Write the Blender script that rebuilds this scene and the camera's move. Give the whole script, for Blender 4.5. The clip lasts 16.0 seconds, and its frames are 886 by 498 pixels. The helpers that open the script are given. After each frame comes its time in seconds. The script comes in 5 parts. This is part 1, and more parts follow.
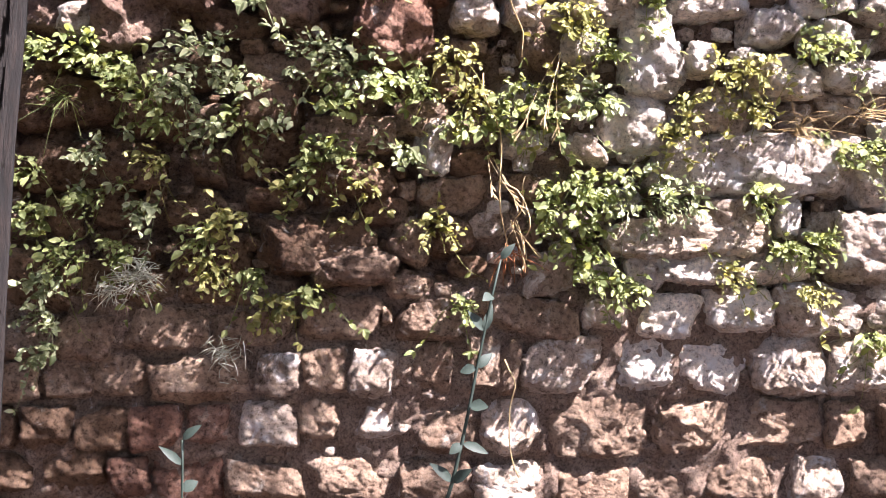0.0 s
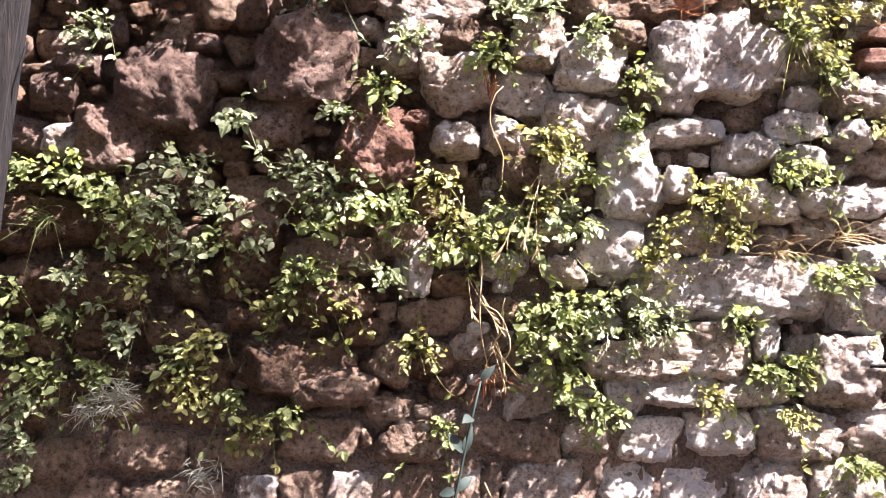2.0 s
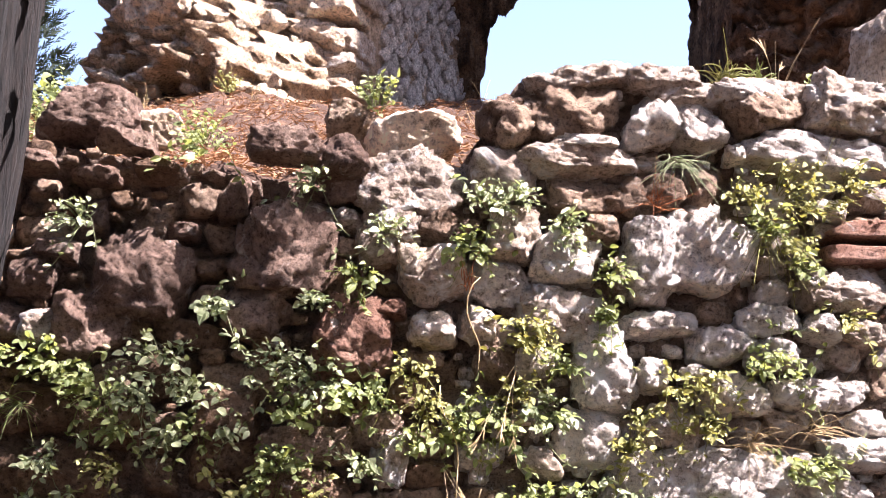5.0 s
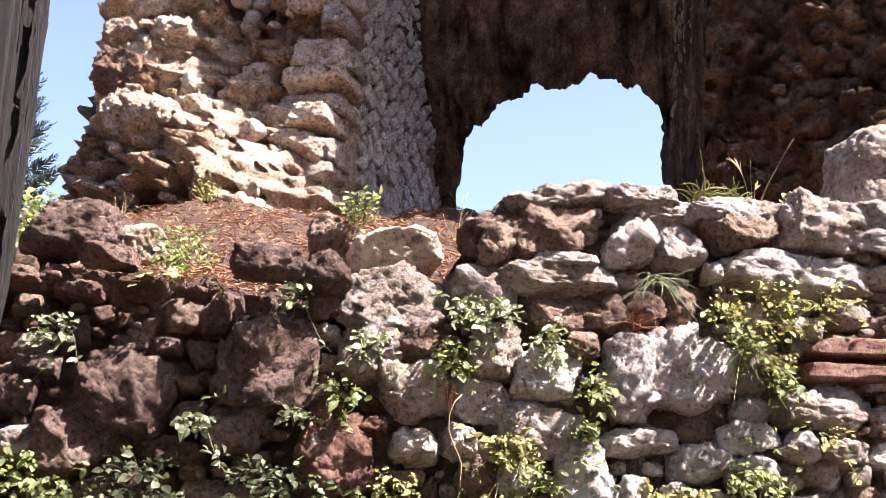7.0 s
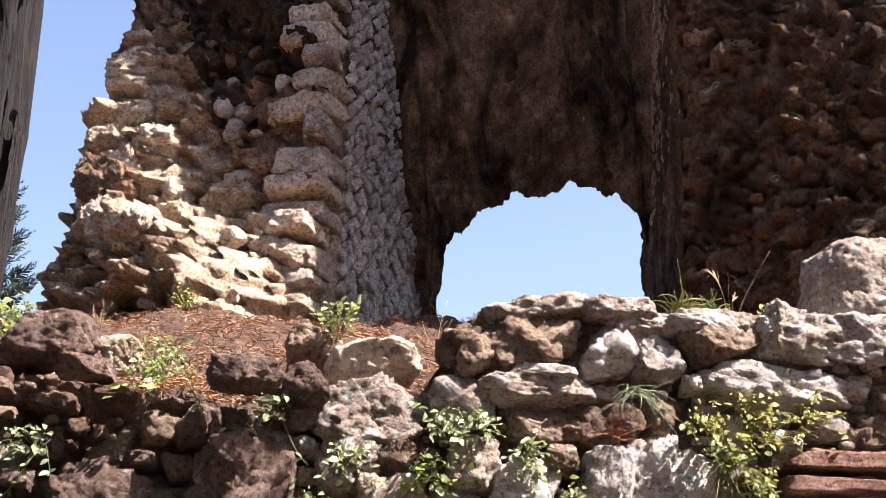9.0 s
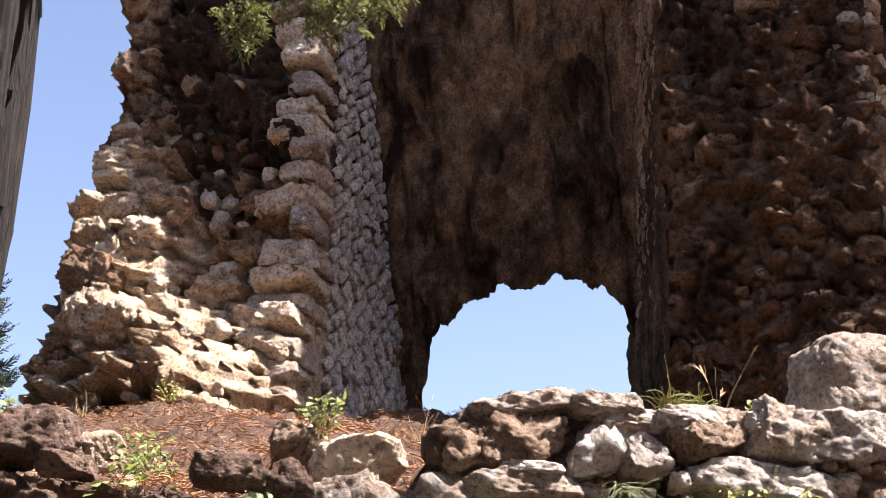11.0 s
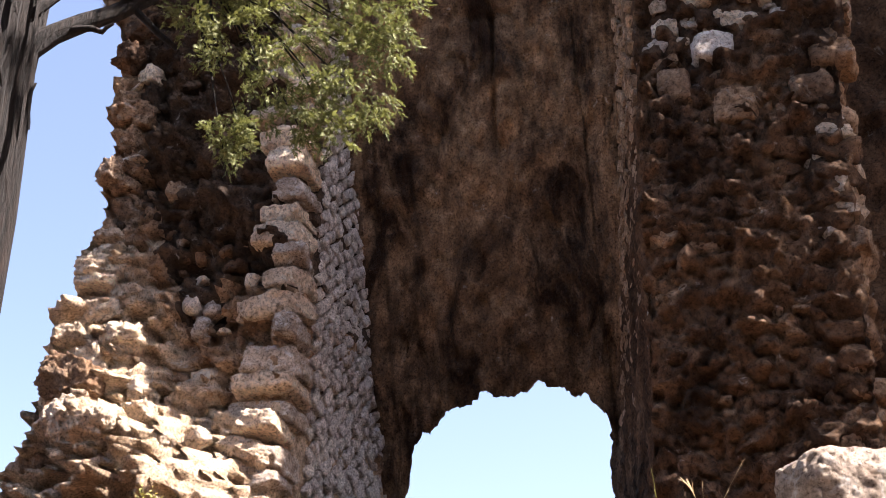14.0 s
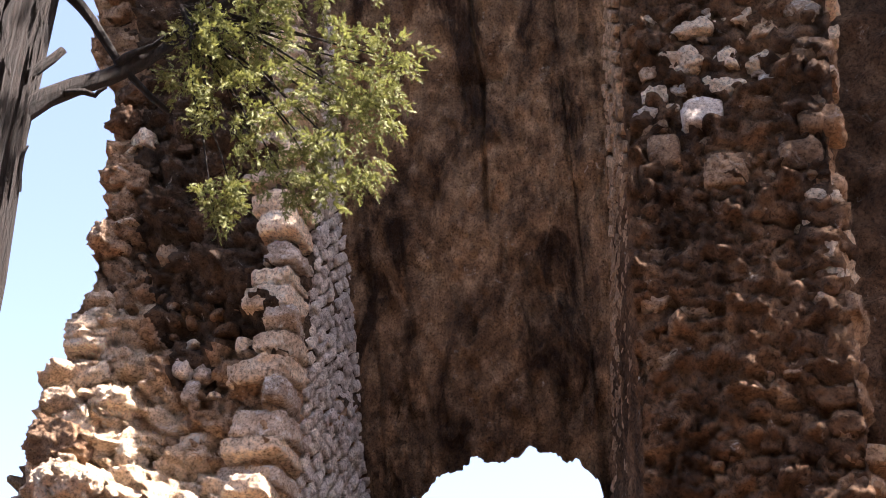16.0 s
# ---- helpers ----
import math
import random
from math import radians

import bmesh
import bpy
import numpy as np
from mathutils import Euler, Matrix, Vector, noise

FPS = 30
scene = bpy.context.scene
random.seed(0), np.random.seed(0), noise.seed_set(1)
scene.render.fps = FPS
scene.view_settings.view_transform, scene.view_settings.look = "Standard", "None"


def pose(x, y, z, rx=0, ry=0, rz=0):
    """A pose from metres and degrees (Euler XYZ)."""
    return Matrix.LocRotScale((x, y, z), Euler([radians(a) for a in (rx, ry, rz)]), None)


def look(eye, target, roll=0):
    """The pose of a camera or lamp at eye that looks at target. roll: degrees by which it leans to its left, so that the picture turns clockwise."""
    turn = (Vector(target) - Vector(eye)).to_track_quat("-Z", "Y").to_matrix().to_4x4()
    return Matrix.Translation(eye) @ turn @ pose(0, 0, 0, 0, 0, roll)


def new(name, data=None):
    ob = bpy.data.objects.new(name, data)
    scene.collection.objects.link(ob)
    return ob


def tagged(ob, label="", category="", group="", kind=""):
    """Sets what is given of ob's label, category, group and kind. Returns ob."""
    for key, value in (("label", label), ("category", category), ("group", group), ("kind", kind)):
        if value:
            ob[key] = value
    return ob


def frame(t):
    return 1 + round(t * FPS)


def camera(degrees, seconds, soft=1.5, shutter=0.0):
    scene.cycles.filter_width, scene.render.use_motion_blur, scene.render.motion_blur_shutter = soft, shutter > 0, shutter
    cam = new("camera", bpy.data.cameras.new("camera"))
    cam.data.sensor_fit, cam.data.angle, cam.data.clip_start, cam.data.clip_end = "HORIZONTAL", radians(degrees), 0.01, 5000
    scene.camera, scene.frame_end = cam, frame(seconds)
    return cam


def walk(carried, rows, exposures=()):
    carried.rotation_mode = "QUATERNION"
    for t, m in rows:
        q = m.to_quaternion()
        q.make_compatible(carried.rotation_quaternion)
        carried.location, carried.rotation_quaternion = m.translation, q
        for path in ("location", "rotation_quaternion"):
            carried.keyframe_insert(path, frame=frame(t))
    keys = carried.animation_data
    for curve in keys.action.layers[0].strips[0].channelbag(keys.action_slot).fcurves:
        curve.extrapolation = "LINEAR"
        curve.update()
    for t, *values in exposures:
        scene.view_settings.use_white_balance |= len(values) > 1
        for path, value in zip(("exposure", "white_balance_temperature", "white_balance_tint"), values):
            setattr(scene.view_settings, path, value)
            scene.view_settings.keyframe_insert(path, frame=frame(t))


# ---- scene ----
# ---------- camera and its walk ----------
cam = camera(36.78, 16.0, soft=0.35)
VIEWS = (
    (0.0, 0.000, 0.000, 1.600, 0.00, -2.86, 0.00),
    (0.5, 0.003, -0.005, 1.600, -0.15, -1.73, 0.05),
    (1.0, 0.005, -0.007, 1.600, -0.33, -0.43, 0.11),
    (1.5, 0.004, -0.006, 1.601, -0.55, 0.94, 0.16),
    (2.0, 0.003, -0.009, 1.600, -0.79, 2.36, 0.24),
    (2.5, -0.003, -0.013, 1.601, -1.05, 3.72, 0.32),
    (3.0, -0.007, -0.018, 1.598, -1.29, 5.13, 0.40),
    (3.5, -0.013, -0.023, 1.596, -1.56, 6.54, 0.46),
    (4.0, -0.023, -0.025, 1.591, -1.83, 8.00, 0.53),
    (6.5, -0.091, -0.055, 1.625, -3.62, 13.75, 0.59),
    (7.0, -0.090, -0.065, 1.636, -3.78, 14.89, 0.59),
    (7.5, -0.088, -0.065, 1.640, -3.97, 16.05, 0.55),
    (8.0, -0.083, -0.069, 1.646, -4.15, 17.15, 0.54),
    (8.5, -0.083, -0.071, 1.653, -4.37, 18.27, 0.51),
    (9.0, -0.081, -0.071, 1.658, -4.57, 19.37, 0.46),
    (9.5, -0.080, -0.072, 1.664, -4.74, 20.41, 0.38),
    (12.0, -0.085, -0.062, 1.683, -5.49, 24.89, 0.27),
    (12.5, -0.089, -0.063, 1.689, -5.65, 25.61, 0.22),
    (13.0, -0.087, -0.061, 1.694, -5.76, 26.31, 0.22),
    (13.5, -0.090, -0.063, 1.694, -5.89, 27.04, 0.19),
    (14.0, -0.096, -0.066, 1.705, -6.07, 27.70, 0.14),
    (14.5, -0.101, -0.066, 1.706, -6.20, 28.40, 0.14),
    (15.0, -0.098, -0.069, 1.708, -6.30, 29.07, 0.14),
    (15.5, -0.093, -0.070, 1.703, -6.37, 29.77, 0.15),
    (16.0, -0.091, -0.068, 1.700, -6.46, 30.48, 0.13),
)
PATH = [(t, pose(x, y, z, 90 + tilt, 0, pan) @ pose(0, 0, 0, 0, 0, roll)) for t, x, y, z, pan, tilt, roll in VIEWS]
walk(cam, PATH, exposures=((0.0, 2.88, 6350, 26), (4.0, 2.78, 6350, 26), (7.0, 2.4, 6400, 23), (9.5, 2.15, 6600, 19), (12.5, 2.2, 6800, 19), (14.0, 2.5, 6950, 20), (16.0, 2.95, 7050, 22)))

# ---------- sky and sun ----------
TO_SUN = Vector((0.54, -0.24, 0.82)).normalized()
world = bpy.data.worlds.new("sky")
scene.world = world
world.use_nodes = True
sky = world.node_tree.nodes.new("ShaderNodeTexSky")
sky.sky_type = "NISHITA"
sky.sun_disc = False
sky.sun_elevation = math.asin(TO_SUN.z)
sky.sun_rotation = math.atan2(TO_SUN.x, TO_SUN.y)
sky.air_density, sky.dust_density, sky.ozone_density = 0.9, 1.6, 0.3
background = world.node_tree.nodes["Background"]
background.inputs[1].default_value = 0.072
world.node_tree.links.new(sky.outputs[0], background.inputs[0])
sun = new("sun", bpy.data.lights.new("sun", "SUN"))
sun.data.energy, sun.data.angle, sun.data.color = 5.0, radians(0.53), (1.0, 0.955, 0.905)
sun.matrix_world = look(TO_SUN * 40, (0, 0, 0))


# ---------- materials ----------
def shader(name):
    m = bpy.data.materials.new(name)
    m.use_nodes = True
    nt = m.node_tree
    return m, nt, nt.nodes["Principled BSDF"]


def node(nt, kind, **values):
    n = nt.nodes.new(kind)
    for key, value in values.items():
        n.inputs[key.replace("_", " ")].default_value = value
    return n


def ramp(nt, source, stops):
    r = nt.nodes.new("ShaderNodeValToRGB")
    while len(r.color_ramp.elements) < len(stops):
        r.color_ramp.elements.new(0.5)
    for e, (at, c) in zip(r.color_ramp.elements, stops):
        e.position, e.color = at, (*c, 1) if len(c) == 3 else c
    nt.links.new(source, r.inputs[0])
    return r.outputs[0]


def mixed(nt, kind, factor, a, b):
    n = nt.nodes.new("ShaderNodeMix")
    n.data_type, n.blend_type = "RGBA", kind
    for sock, value in ((n.inputs[0], factor), (n.inputs[6], a), (n.inputs[7], b)):
        if isinstance(value, bpy.types.NodeSocket):
            nt.links.new(value, sock)
        elif isinstance(value, (int, float)):
            sock.default_value = value
        else:
            sock.default_value = (*value, 1)
    return n.outputs[2]


def tex(nt, vector, kind, scale, **values):
    n = node(nt, kind, Scale=scale, **values)
    nt.links.new(vector, n.inputs["Vector"])
    return n


def surface_vector(nt, jitter=True):
    """World-scale coordinates, shifted piece by piece."""
    geo = nt.nodes.new("ShaderNodeNewGeometry")
    if not jitter:
        return geo.outputs["Position"]
    info = nt.nodes.new("ShaderNodeObjectInfo")
    add = nt.nodes.new("ShaderNodeVectorMath")
    add.operation = "MULTIPLY_ADD"
    nt.links.new(info.outputs["Random"], add.inputs[0])
    add.inputs[1].default_value = (37, 19, 53)
    nt.links.new(geo.outputs["Position"], add.inputs[2])
    return add.outputs[0]


def stone_material(name, dark, mid, light, scale=1.0, crust=0.5, crust_colour=(0.62, 0.59, 0.55), soot=0.35, bump=0.9, stain=0.0):
    m, nt, bsdf = shader(name)
    v = surface_vector(nt)
    info = nt.nodes.new("ShaderNodeObjectInfo")
    broad = tex(nt, v, "ShaderNodeTexNoise", 7 * scale, Detail=6, Roughness=0.62)
    grain = tex(nt, v, "ShaderNodeTexNoise", 55 * scale, Detail=8, Roughness=0.72)
    pits = tex(nt, v, "ShaderNodeTexVoronoi", 48 * scale)
    base = ramp(nt, broad.outputs[0], ((0.28, dark), (0.5, mid), (0.72, light)))
    tone = ramp(nt, info.outputs["Random"], ((0.0, (0.74, 0.70, 0.67)), (0.5, (1.0, 0.97, 0.94)), (1.0, (1.18, 1.13, 1.06))))
    base = mixed(nt, "MULTIPLY", 1.0, base, tone)
    speck = ramp(nt, grain.outputs[0], ((0.36, (0.30, 0.26, 0.23)), (0.47, (0.95, 0.95, 0.95)), (0.60, (1.4, 1.38, 1.34))))
    base = mixed(nt, "MULTIPLY", 0.95, base, speck)
    hole = tex(nt, v, "ShaderNodeTexVoronoi", 75 * scale, Randomness=1.0)
    patch = tex(nt, v, "ShaderNodeTexNoise", 28 * scale, Detail=4)
    gate = ramp(nt, patch.outputs[0], ((0.47, (0, 0, 0)), (0.60, (1, 1, 1))))
    base = mixed(nt, "MULTIPLY", gate, base, ramp(nt, hole.outputs["Distance"], ((0.10, (0.50, 0.46, 0.43)), (0.32, (1, 1, 1)))))
    lime = tex(nt, v, "ShaderNodeTexNoise", 13 * scale, Detail=9, Roughness=0.7, Distortion=0.6)
    base = mixed(nt, "MIX", ramp(nt, lime.outputs[0], ((0.62 - 0.22 * crust, (0, 0, 0)), (0.72 - 0.15 * crust, (1, 1, 1)))), base, crust_colour)
    dirt = tex(nt, v, "ShaderNodeTexNoise", 18 * scale, Detail=10, Roughness=0.75, Distortion=1.2)
    base = mixed(nt, "MULTIPLY", ramp(nt, dirt.outputs[0], ((0.60 - 0.1 * soot, (0, 0, 0)), (0.75, (soot + 0.4, soot + 0.4, soot + 0.4)))), base, (0.30, 0.26, 0.23))
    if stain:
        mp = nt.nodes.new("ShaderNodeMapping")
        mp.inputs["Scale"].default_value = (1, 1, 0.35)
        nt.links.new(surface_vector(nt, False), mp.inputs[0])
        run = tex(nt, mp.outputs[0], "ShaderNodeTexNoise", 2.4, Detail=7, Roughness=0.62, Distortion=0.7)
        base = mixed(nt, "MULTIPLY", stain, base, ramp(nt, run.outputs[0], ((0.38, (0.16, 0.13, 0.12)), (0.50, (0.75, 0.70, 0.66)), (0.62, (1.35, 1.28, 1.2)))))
    nt.links.new(base, bsdf.inputs["Base Color"])
    bsdf.inputs["Roughness"].default_value = 0.93
    bsdf.inputs["Specular IOR Level"].default_value = 0.2
    rough = tex(nt, v, "ShaderNodeTexNoise", 20 * scale, Detail=12, Roughness=0.74)
    chip = tex(nt, v, "ShaderNodeTexVoronoi", 38 * scale, Randomness=1.0)
    inside = nt.nodes.new("ShaderNodeVectorMath")
    inside.operation = "SUBTRACT"
    nt.links.new(v, inside.inputs[0])
    nt.links.new(chip.outputs["Position"], inside.inputs[1])
    lean = nt.nodes.new("ShaderNodeVectorMath")
    lean.operation = "SUBTRACT"
    nt.links.new(chip.outputs["Color"], lean.inputs[0])
    lean.inputs[1].default_value = (0.5, 0.5, 0.5)
    break_face = nt.nodes.new("ShaderNodeVectorMath")
    break_face.operation = "DOT_PRODUCT"
    nt.links.new(inside.outputs[0], break_face.inputs[0])
    nt.links.new(lean.outputs[0], break_face.inputs[1])
    total = nt.nodes.new("ShaderNodeMath")
    total.operation = "MULTIPLY_ADD"
    nt.links.new(break_face.outputs["Value"], total.inputs[0])
    total.inputs[1].default_value = 0.55 * 38 * scale
    nt.links.new(rough.outputs[0], total.inputs[2])
    mix = nt.nodes.new("ShaderNodeMath")
    mix.operation = "MULTIPLY_ADD"
    nt.links.new(pits.outputs["Distance"], mix.inputs[0])
    mix.inputs[1].default_value = 0.30
    nt.links.new(total.outputs[0], mix.inputs[2])
    b = node(nt, "ShaderNodeBump", Strength=bump, Distance=0.042 / scale)
    nt.links.new(mix.outputs[0], b.inputs["Height"])
    sand = tex(nt, v, "ShaderNodeTexNoise", 105 * scale, Detail=8, Roughness=0.78)
    b2 = node(nt, "ShaderNodeBump", Strength=min(1.0, bump), Distance=0.024 / scale)
    nt.links.new(sand.outputs[0], b2.inputs["Height"])
    nt.links.new(b.outputs[0], b2.inputs["Normal"])
    nt.links.new(b2.outputs[0], bsdf.inputs["Normal"])
    return m


STONE = (
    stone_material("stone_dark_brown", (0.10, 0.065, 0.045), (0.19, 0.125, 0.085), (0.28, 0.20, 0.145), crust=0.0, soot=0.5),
    stone_material("stone_brown", (0.17, 0.115, 0.085), (0.30, 0.22, 0.165), (0.42, 0.33, 0.26), crust=0.15, crust_colour=(0.50, 0.45, 0.39), soot=0.5),
    stone_material("stone_pale", (0.28, 0.22, 0.178), (0.46, 0.388, 0.33), (0.62, 0.555, 0.495), crust=0.45, crust_colour=(0.74, 0.72, 0.70), soot=0.5),
    stone_material("stone_white", (0.46, 0.41, 0.37), (0.64, 0.59, 0.545), (0.78, 0.74, 0.70), crust=0.6, crust_colour=(0.74, 0.71, 0.68), soot=0.45),
    stone_material("stone_red", (0.13, 0.068, 0.048), (0.23, 0.132, 0.098), (0.33, 0.215, 0.165), crust=0.0, soot=0.5),
    stone_material("stone_cream", (0.46, 0.35, 0.255), (0.70, 0.575, 0.45), (0.82, 0.74, 0.63), scale=0.6, crust=0.3, crust_colour=(0.72, 0.68, 0.60), soot=0.3),
    stone_material("stone_dark_umber", (0.075, 0.045, 0.028), (0.17, 0.107, 0.068), (0.33, 0.225, 0.15), scale=0.6, crust=0.0, soot=0.5, stain=0.8),
    stone_material("stone_rust", (0.10, 0.066, 0.053), (0.19, 0.132, 0.107), (0.31, 0.235, 0.195), crust=0.12, crust_colour=(0.46, 0.40, 0.35), soot=0.6),
    stone_material("stone_ochre", (0.20, 0.125, 0.08), (0.38, 0.26, 0.175), (0.54, 0.42, 0.31), scale=0.6, crust=0.2, crust_colour=(0.58, 0.50, 0.42), soot=0.6, stain=0.5),
)
# patina colour, with the upper face's shade painted in
PATINA_SHADE = stone_material("stone_patina_shade", (0.036, 0.024, 0.017), (0.085, 0.058, 0.041), (0.17, 0.125, 0.09), scale=0.7, crust=0.0, soot=0.5, stain=0.4)
MORTAR = stone_material("lime_mortar", (0.18, 0.13, 0.105), (0.31, 0.235, 0.19), (0.43, 0.35, 0.29), scale=1.8, crust=0.0, soot=0.55, bump=1.0)
EARTH_MORTAR = stone_material("earth_mortar", (0.32, 0.23, 0.155), (0.53, 0.41, 0.30), (0.68, 0.565, 0.44), scale=0.8, crust=0.2, soot=0.5)
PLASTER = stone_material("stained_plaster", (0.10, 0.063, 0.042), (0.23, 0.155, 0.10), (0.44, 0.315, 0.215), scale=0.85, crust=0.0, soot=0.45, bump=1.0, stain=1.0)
REVEAL_STONE = stone_material("reveal_stone", (0.28, 0.19, 0.125), (0.54, 0.395, 0.28), (0.70, 0.56, 0.43), scale=0.7, crust=0.1, soot=0.5, stain=0.35)
JAMB_STONE = stone_material("jamb_stone", (0.48, 0.44, 0.41), (0.66, 0.615, 0.58), (0.78, 0.745, 0.715), scale=1.0, crust=0.3, soot=0.35)
BRICK = stone_material("brick", (0.15, 0.078, 0.06), (0.26, 0.145, 0.112), (0.36, 0.235, 0.19), scale=1.4, crust=0.0, soot=0.3)


def plant_material(name, low, high, through_colour, share=0.35, rough=0.62):
    m, nt, bsdf = shader(name)
    geo = nt.nodes.new("ShaderNodeNewGeometry")
    c = ramp(nt, geo.outputs["Random Per Island"], ((0.0, low), (0.7, high), (1.0, tuple(min(1, x * 1.5) for x in high))))
    spots = tex(nt, geo.outputs["Position"], "ShaderNodeTexNoise", 160, Detail=3)
    c = mixed(nt, "MULTIPLY", 0.5, c, ramp(nt, spots.outputs[0], ((0.35, (0.6, 0.65, 0.55)), (0.6, (1.1, 1.1, 1.05)))))
    nt.links.new(c, bsdf.inputs["Base Color"])
    bsdf.inputs["Roughness"].default_value = rough
    bsdf.inputs["Specular IOR Level"].default_value = 0.25
    tr = nt.nodes.new("ShaderNodeBsdfTranslucent")
    tr.inputs[0].default_value = (*through_colour, 1)
    mix = nt.nodes.new("ShaderNodeMixShader")
    mix.inputs[0].default_value = share
    nt.links.new(bsdf.outputs[0], mix.inputs[1])
    nt.links.new(tr.outputs[0], mix.inputs[2])
    nt.links.new(mix.outputs[0], nt.nodes["Material Output"].inputs[0])
    return m


LEAF_GREEN = plant_material("leaf_green", (0.07, 0.095, 0.035), (0.235, 0.265, 0.115), (0.38, 0.42, 0.10))
LEAF_GREY = plant_material("leaf_grey_green", (0.09, 0.115, 0.055), (0.33, 0.355, 0.215), (0.34, 0.40, 0.14), 0.3)
LEAF_SILVER = plant_material("leaf_silver", (0.40, 0.41, 0.33), (0.62, 0.62, 0.52), (0.5, 0.5, 0.36), 0.25)
LEAF_YELLOW = plant_material("leaf_yellow_green", (0.12, 0.13, 0.04), (0.30, 0.285, 0.11), (0.42, 0.38, 0.08), 0.28)
LEAF_BLUE = plant_material("leaf_blue_green", (0.014, 0.025, 0.021), (0.034, 0.050, 0.042), (0.035, 0.05, 0.028), 0.15)
CONIFER = plant_material("conifer_spray", (0.04, 0.052, 0.02), (0.21, 0.225, 0.105), (0.24, 0.26, 0.075), 0.25, 0.75)
CONIFER_DARK = plant_material("conifer_dark", (0.008, 0.015, 0.008), (0.02, 0.032, 0.017), (0.018, 0.03, 0.012), 0.15, 0.7)
STRAW = plant_material("dry_straw", (0.30, 0.20, 0.10), (0.52, 0.40, 0.24), (0.5, 0.38, 0.2), 0.25, 0.7)
NEEDLE = plant_material("dry_needles", (0.13, 0.06, 0.03), (0.32, 0.17, 0.09), (0.25, 0.12, 0.05), 0.1, 0.8)
RUST = plant_material("withered_rust", (0.22, 0.07, 0.03), (0.36, 0.14, 0.06), (0.4, 0.15, 0.05), 0.2, 0.7)


def litter_material():
    m, nt, bsdf = shader("needle_litter")
    v = surface_vector(nt, False)
    a = tex(nt, v, "ShaderNodeTexNoise", 9, Detail=8, Roughness=0.7)
    b = tex(nt, v, "ShaderNodeTexNoise", 120, Detail=6, Roughness=0.7)
    c = ramp(nt, a.outputs[0], ((0.3, (0.045, 0.024, 0.015)), (0.55, (0.10, 0.054, 0.033)), (0.75, (0.21, 0.13, 0.08))))
    c = mixed(nt, "MULTIPLY", 0.9, c, ramp(nt, b.outputs[0], ((0.3, (0.4, 0.35, 0.3)), (0.65, (1.3, 1.25, 1.2)))))
    nt.links.new(c, bsdf.inputs["Base Color"])
    bsdf.inputs["Roughness"].default_value = 0.95
    bump = node(nt, "ShaderNodeBump", Strength=1.0, Distance=0.02)
    nt.links.new(b.outputs[0], bump.inputs["Height"])
    nt.links.new(bump.outputs[0], bsdf.inputs["Normal"])
    return m


def bark_material():
    m, nt, bsdf = shader("fibrous_bark")
    v = surface_vector(nt, False)
    mp = nt.nodes.new("ShaderNodeMapping")
    mp.inputs["Scale"].default_value = (1, 1, 0.11)
    nt.links.new(v, mp.inputs[0])
    a = tex(nt, mp.outputs[0], "ShaderNodeTexNoise", 75, Detail=9, Roughness=0.75)
    b = tex(nt, v, "ShaderNodeTexNoise", 9, Detail=5)
    c = ramp(nt, a.outputs[0], ((0.42, (0.003, 0.002, 0.0015)), (0.55, (0.017, 0.010, 0.007)), (0.80, (0.060, 0.039, 0.029))))
    c = mixed(nt, "MULTIPLY", 0.7, c, ramp(nt, b.outputs[0], ((0.3, (0.55, 0.5, 0.5)), (0.7, (1.2, 1.15, 1.1)))))
    nt.links.new(c, bsdf.inputs["Base Color"])
    bsdf.inputs["Roughness"].default_value = 0.9
    bump = node(nt, "ShaderNodeBump", Strength=1.0, Distance=0.05)
    nt.links.new(a.outputs[0], bump.inputs["Height"])
    nt.links.new(bump.outputs[0], bsdf.inputs["Normal"])
    return m


LITTER, BARK = litter_material(), bark_material()


# ---------- mesh tools ----------
rng = np.random.default_rng(7)


def vnoise(p, seed=0):
    """Smooth value noise in -1..1 for an array of points."""
    i = np.floor(p).astype(np.int64)
    f = p - i
    f = f * f * (3 - 2 * f)
    out = np.zeros(len(p))
    for dx in (0, 1):
        for dy in (0, 1):
            for dz in (0, 1):
                h = (i[:, 0] + dx) * 374761393 + (i[:, 1] + dy) * 668265263 + (i[:, 2] + dz) * 2147483647 + seed * 1274126177
                h = (h ^ (h >> 13)) * 1274126177 & 0xFFFFFFFF
                h = (h ^ (h >> 16)) & 0xFFFF
                wx = f[:, 0] if dx else 1 - f[:, 0]
                wy = f[:, 1] if dy else 1 - f[:, 1]
                wz = f[:, 2] if dz else 1 - f[:, 2]
                out += wx * wy * wz * (h / 32767.5 - 1)
    return out


def fbm(p, octaves=4, gain=0.5, seed=0):
    total, amp = np.zeros(len(p)), 1.0
    for k in range(octaves):
        total += amp * vnoise(p * 2.03 ** k, seed + k)
        amp *= gain
    return total


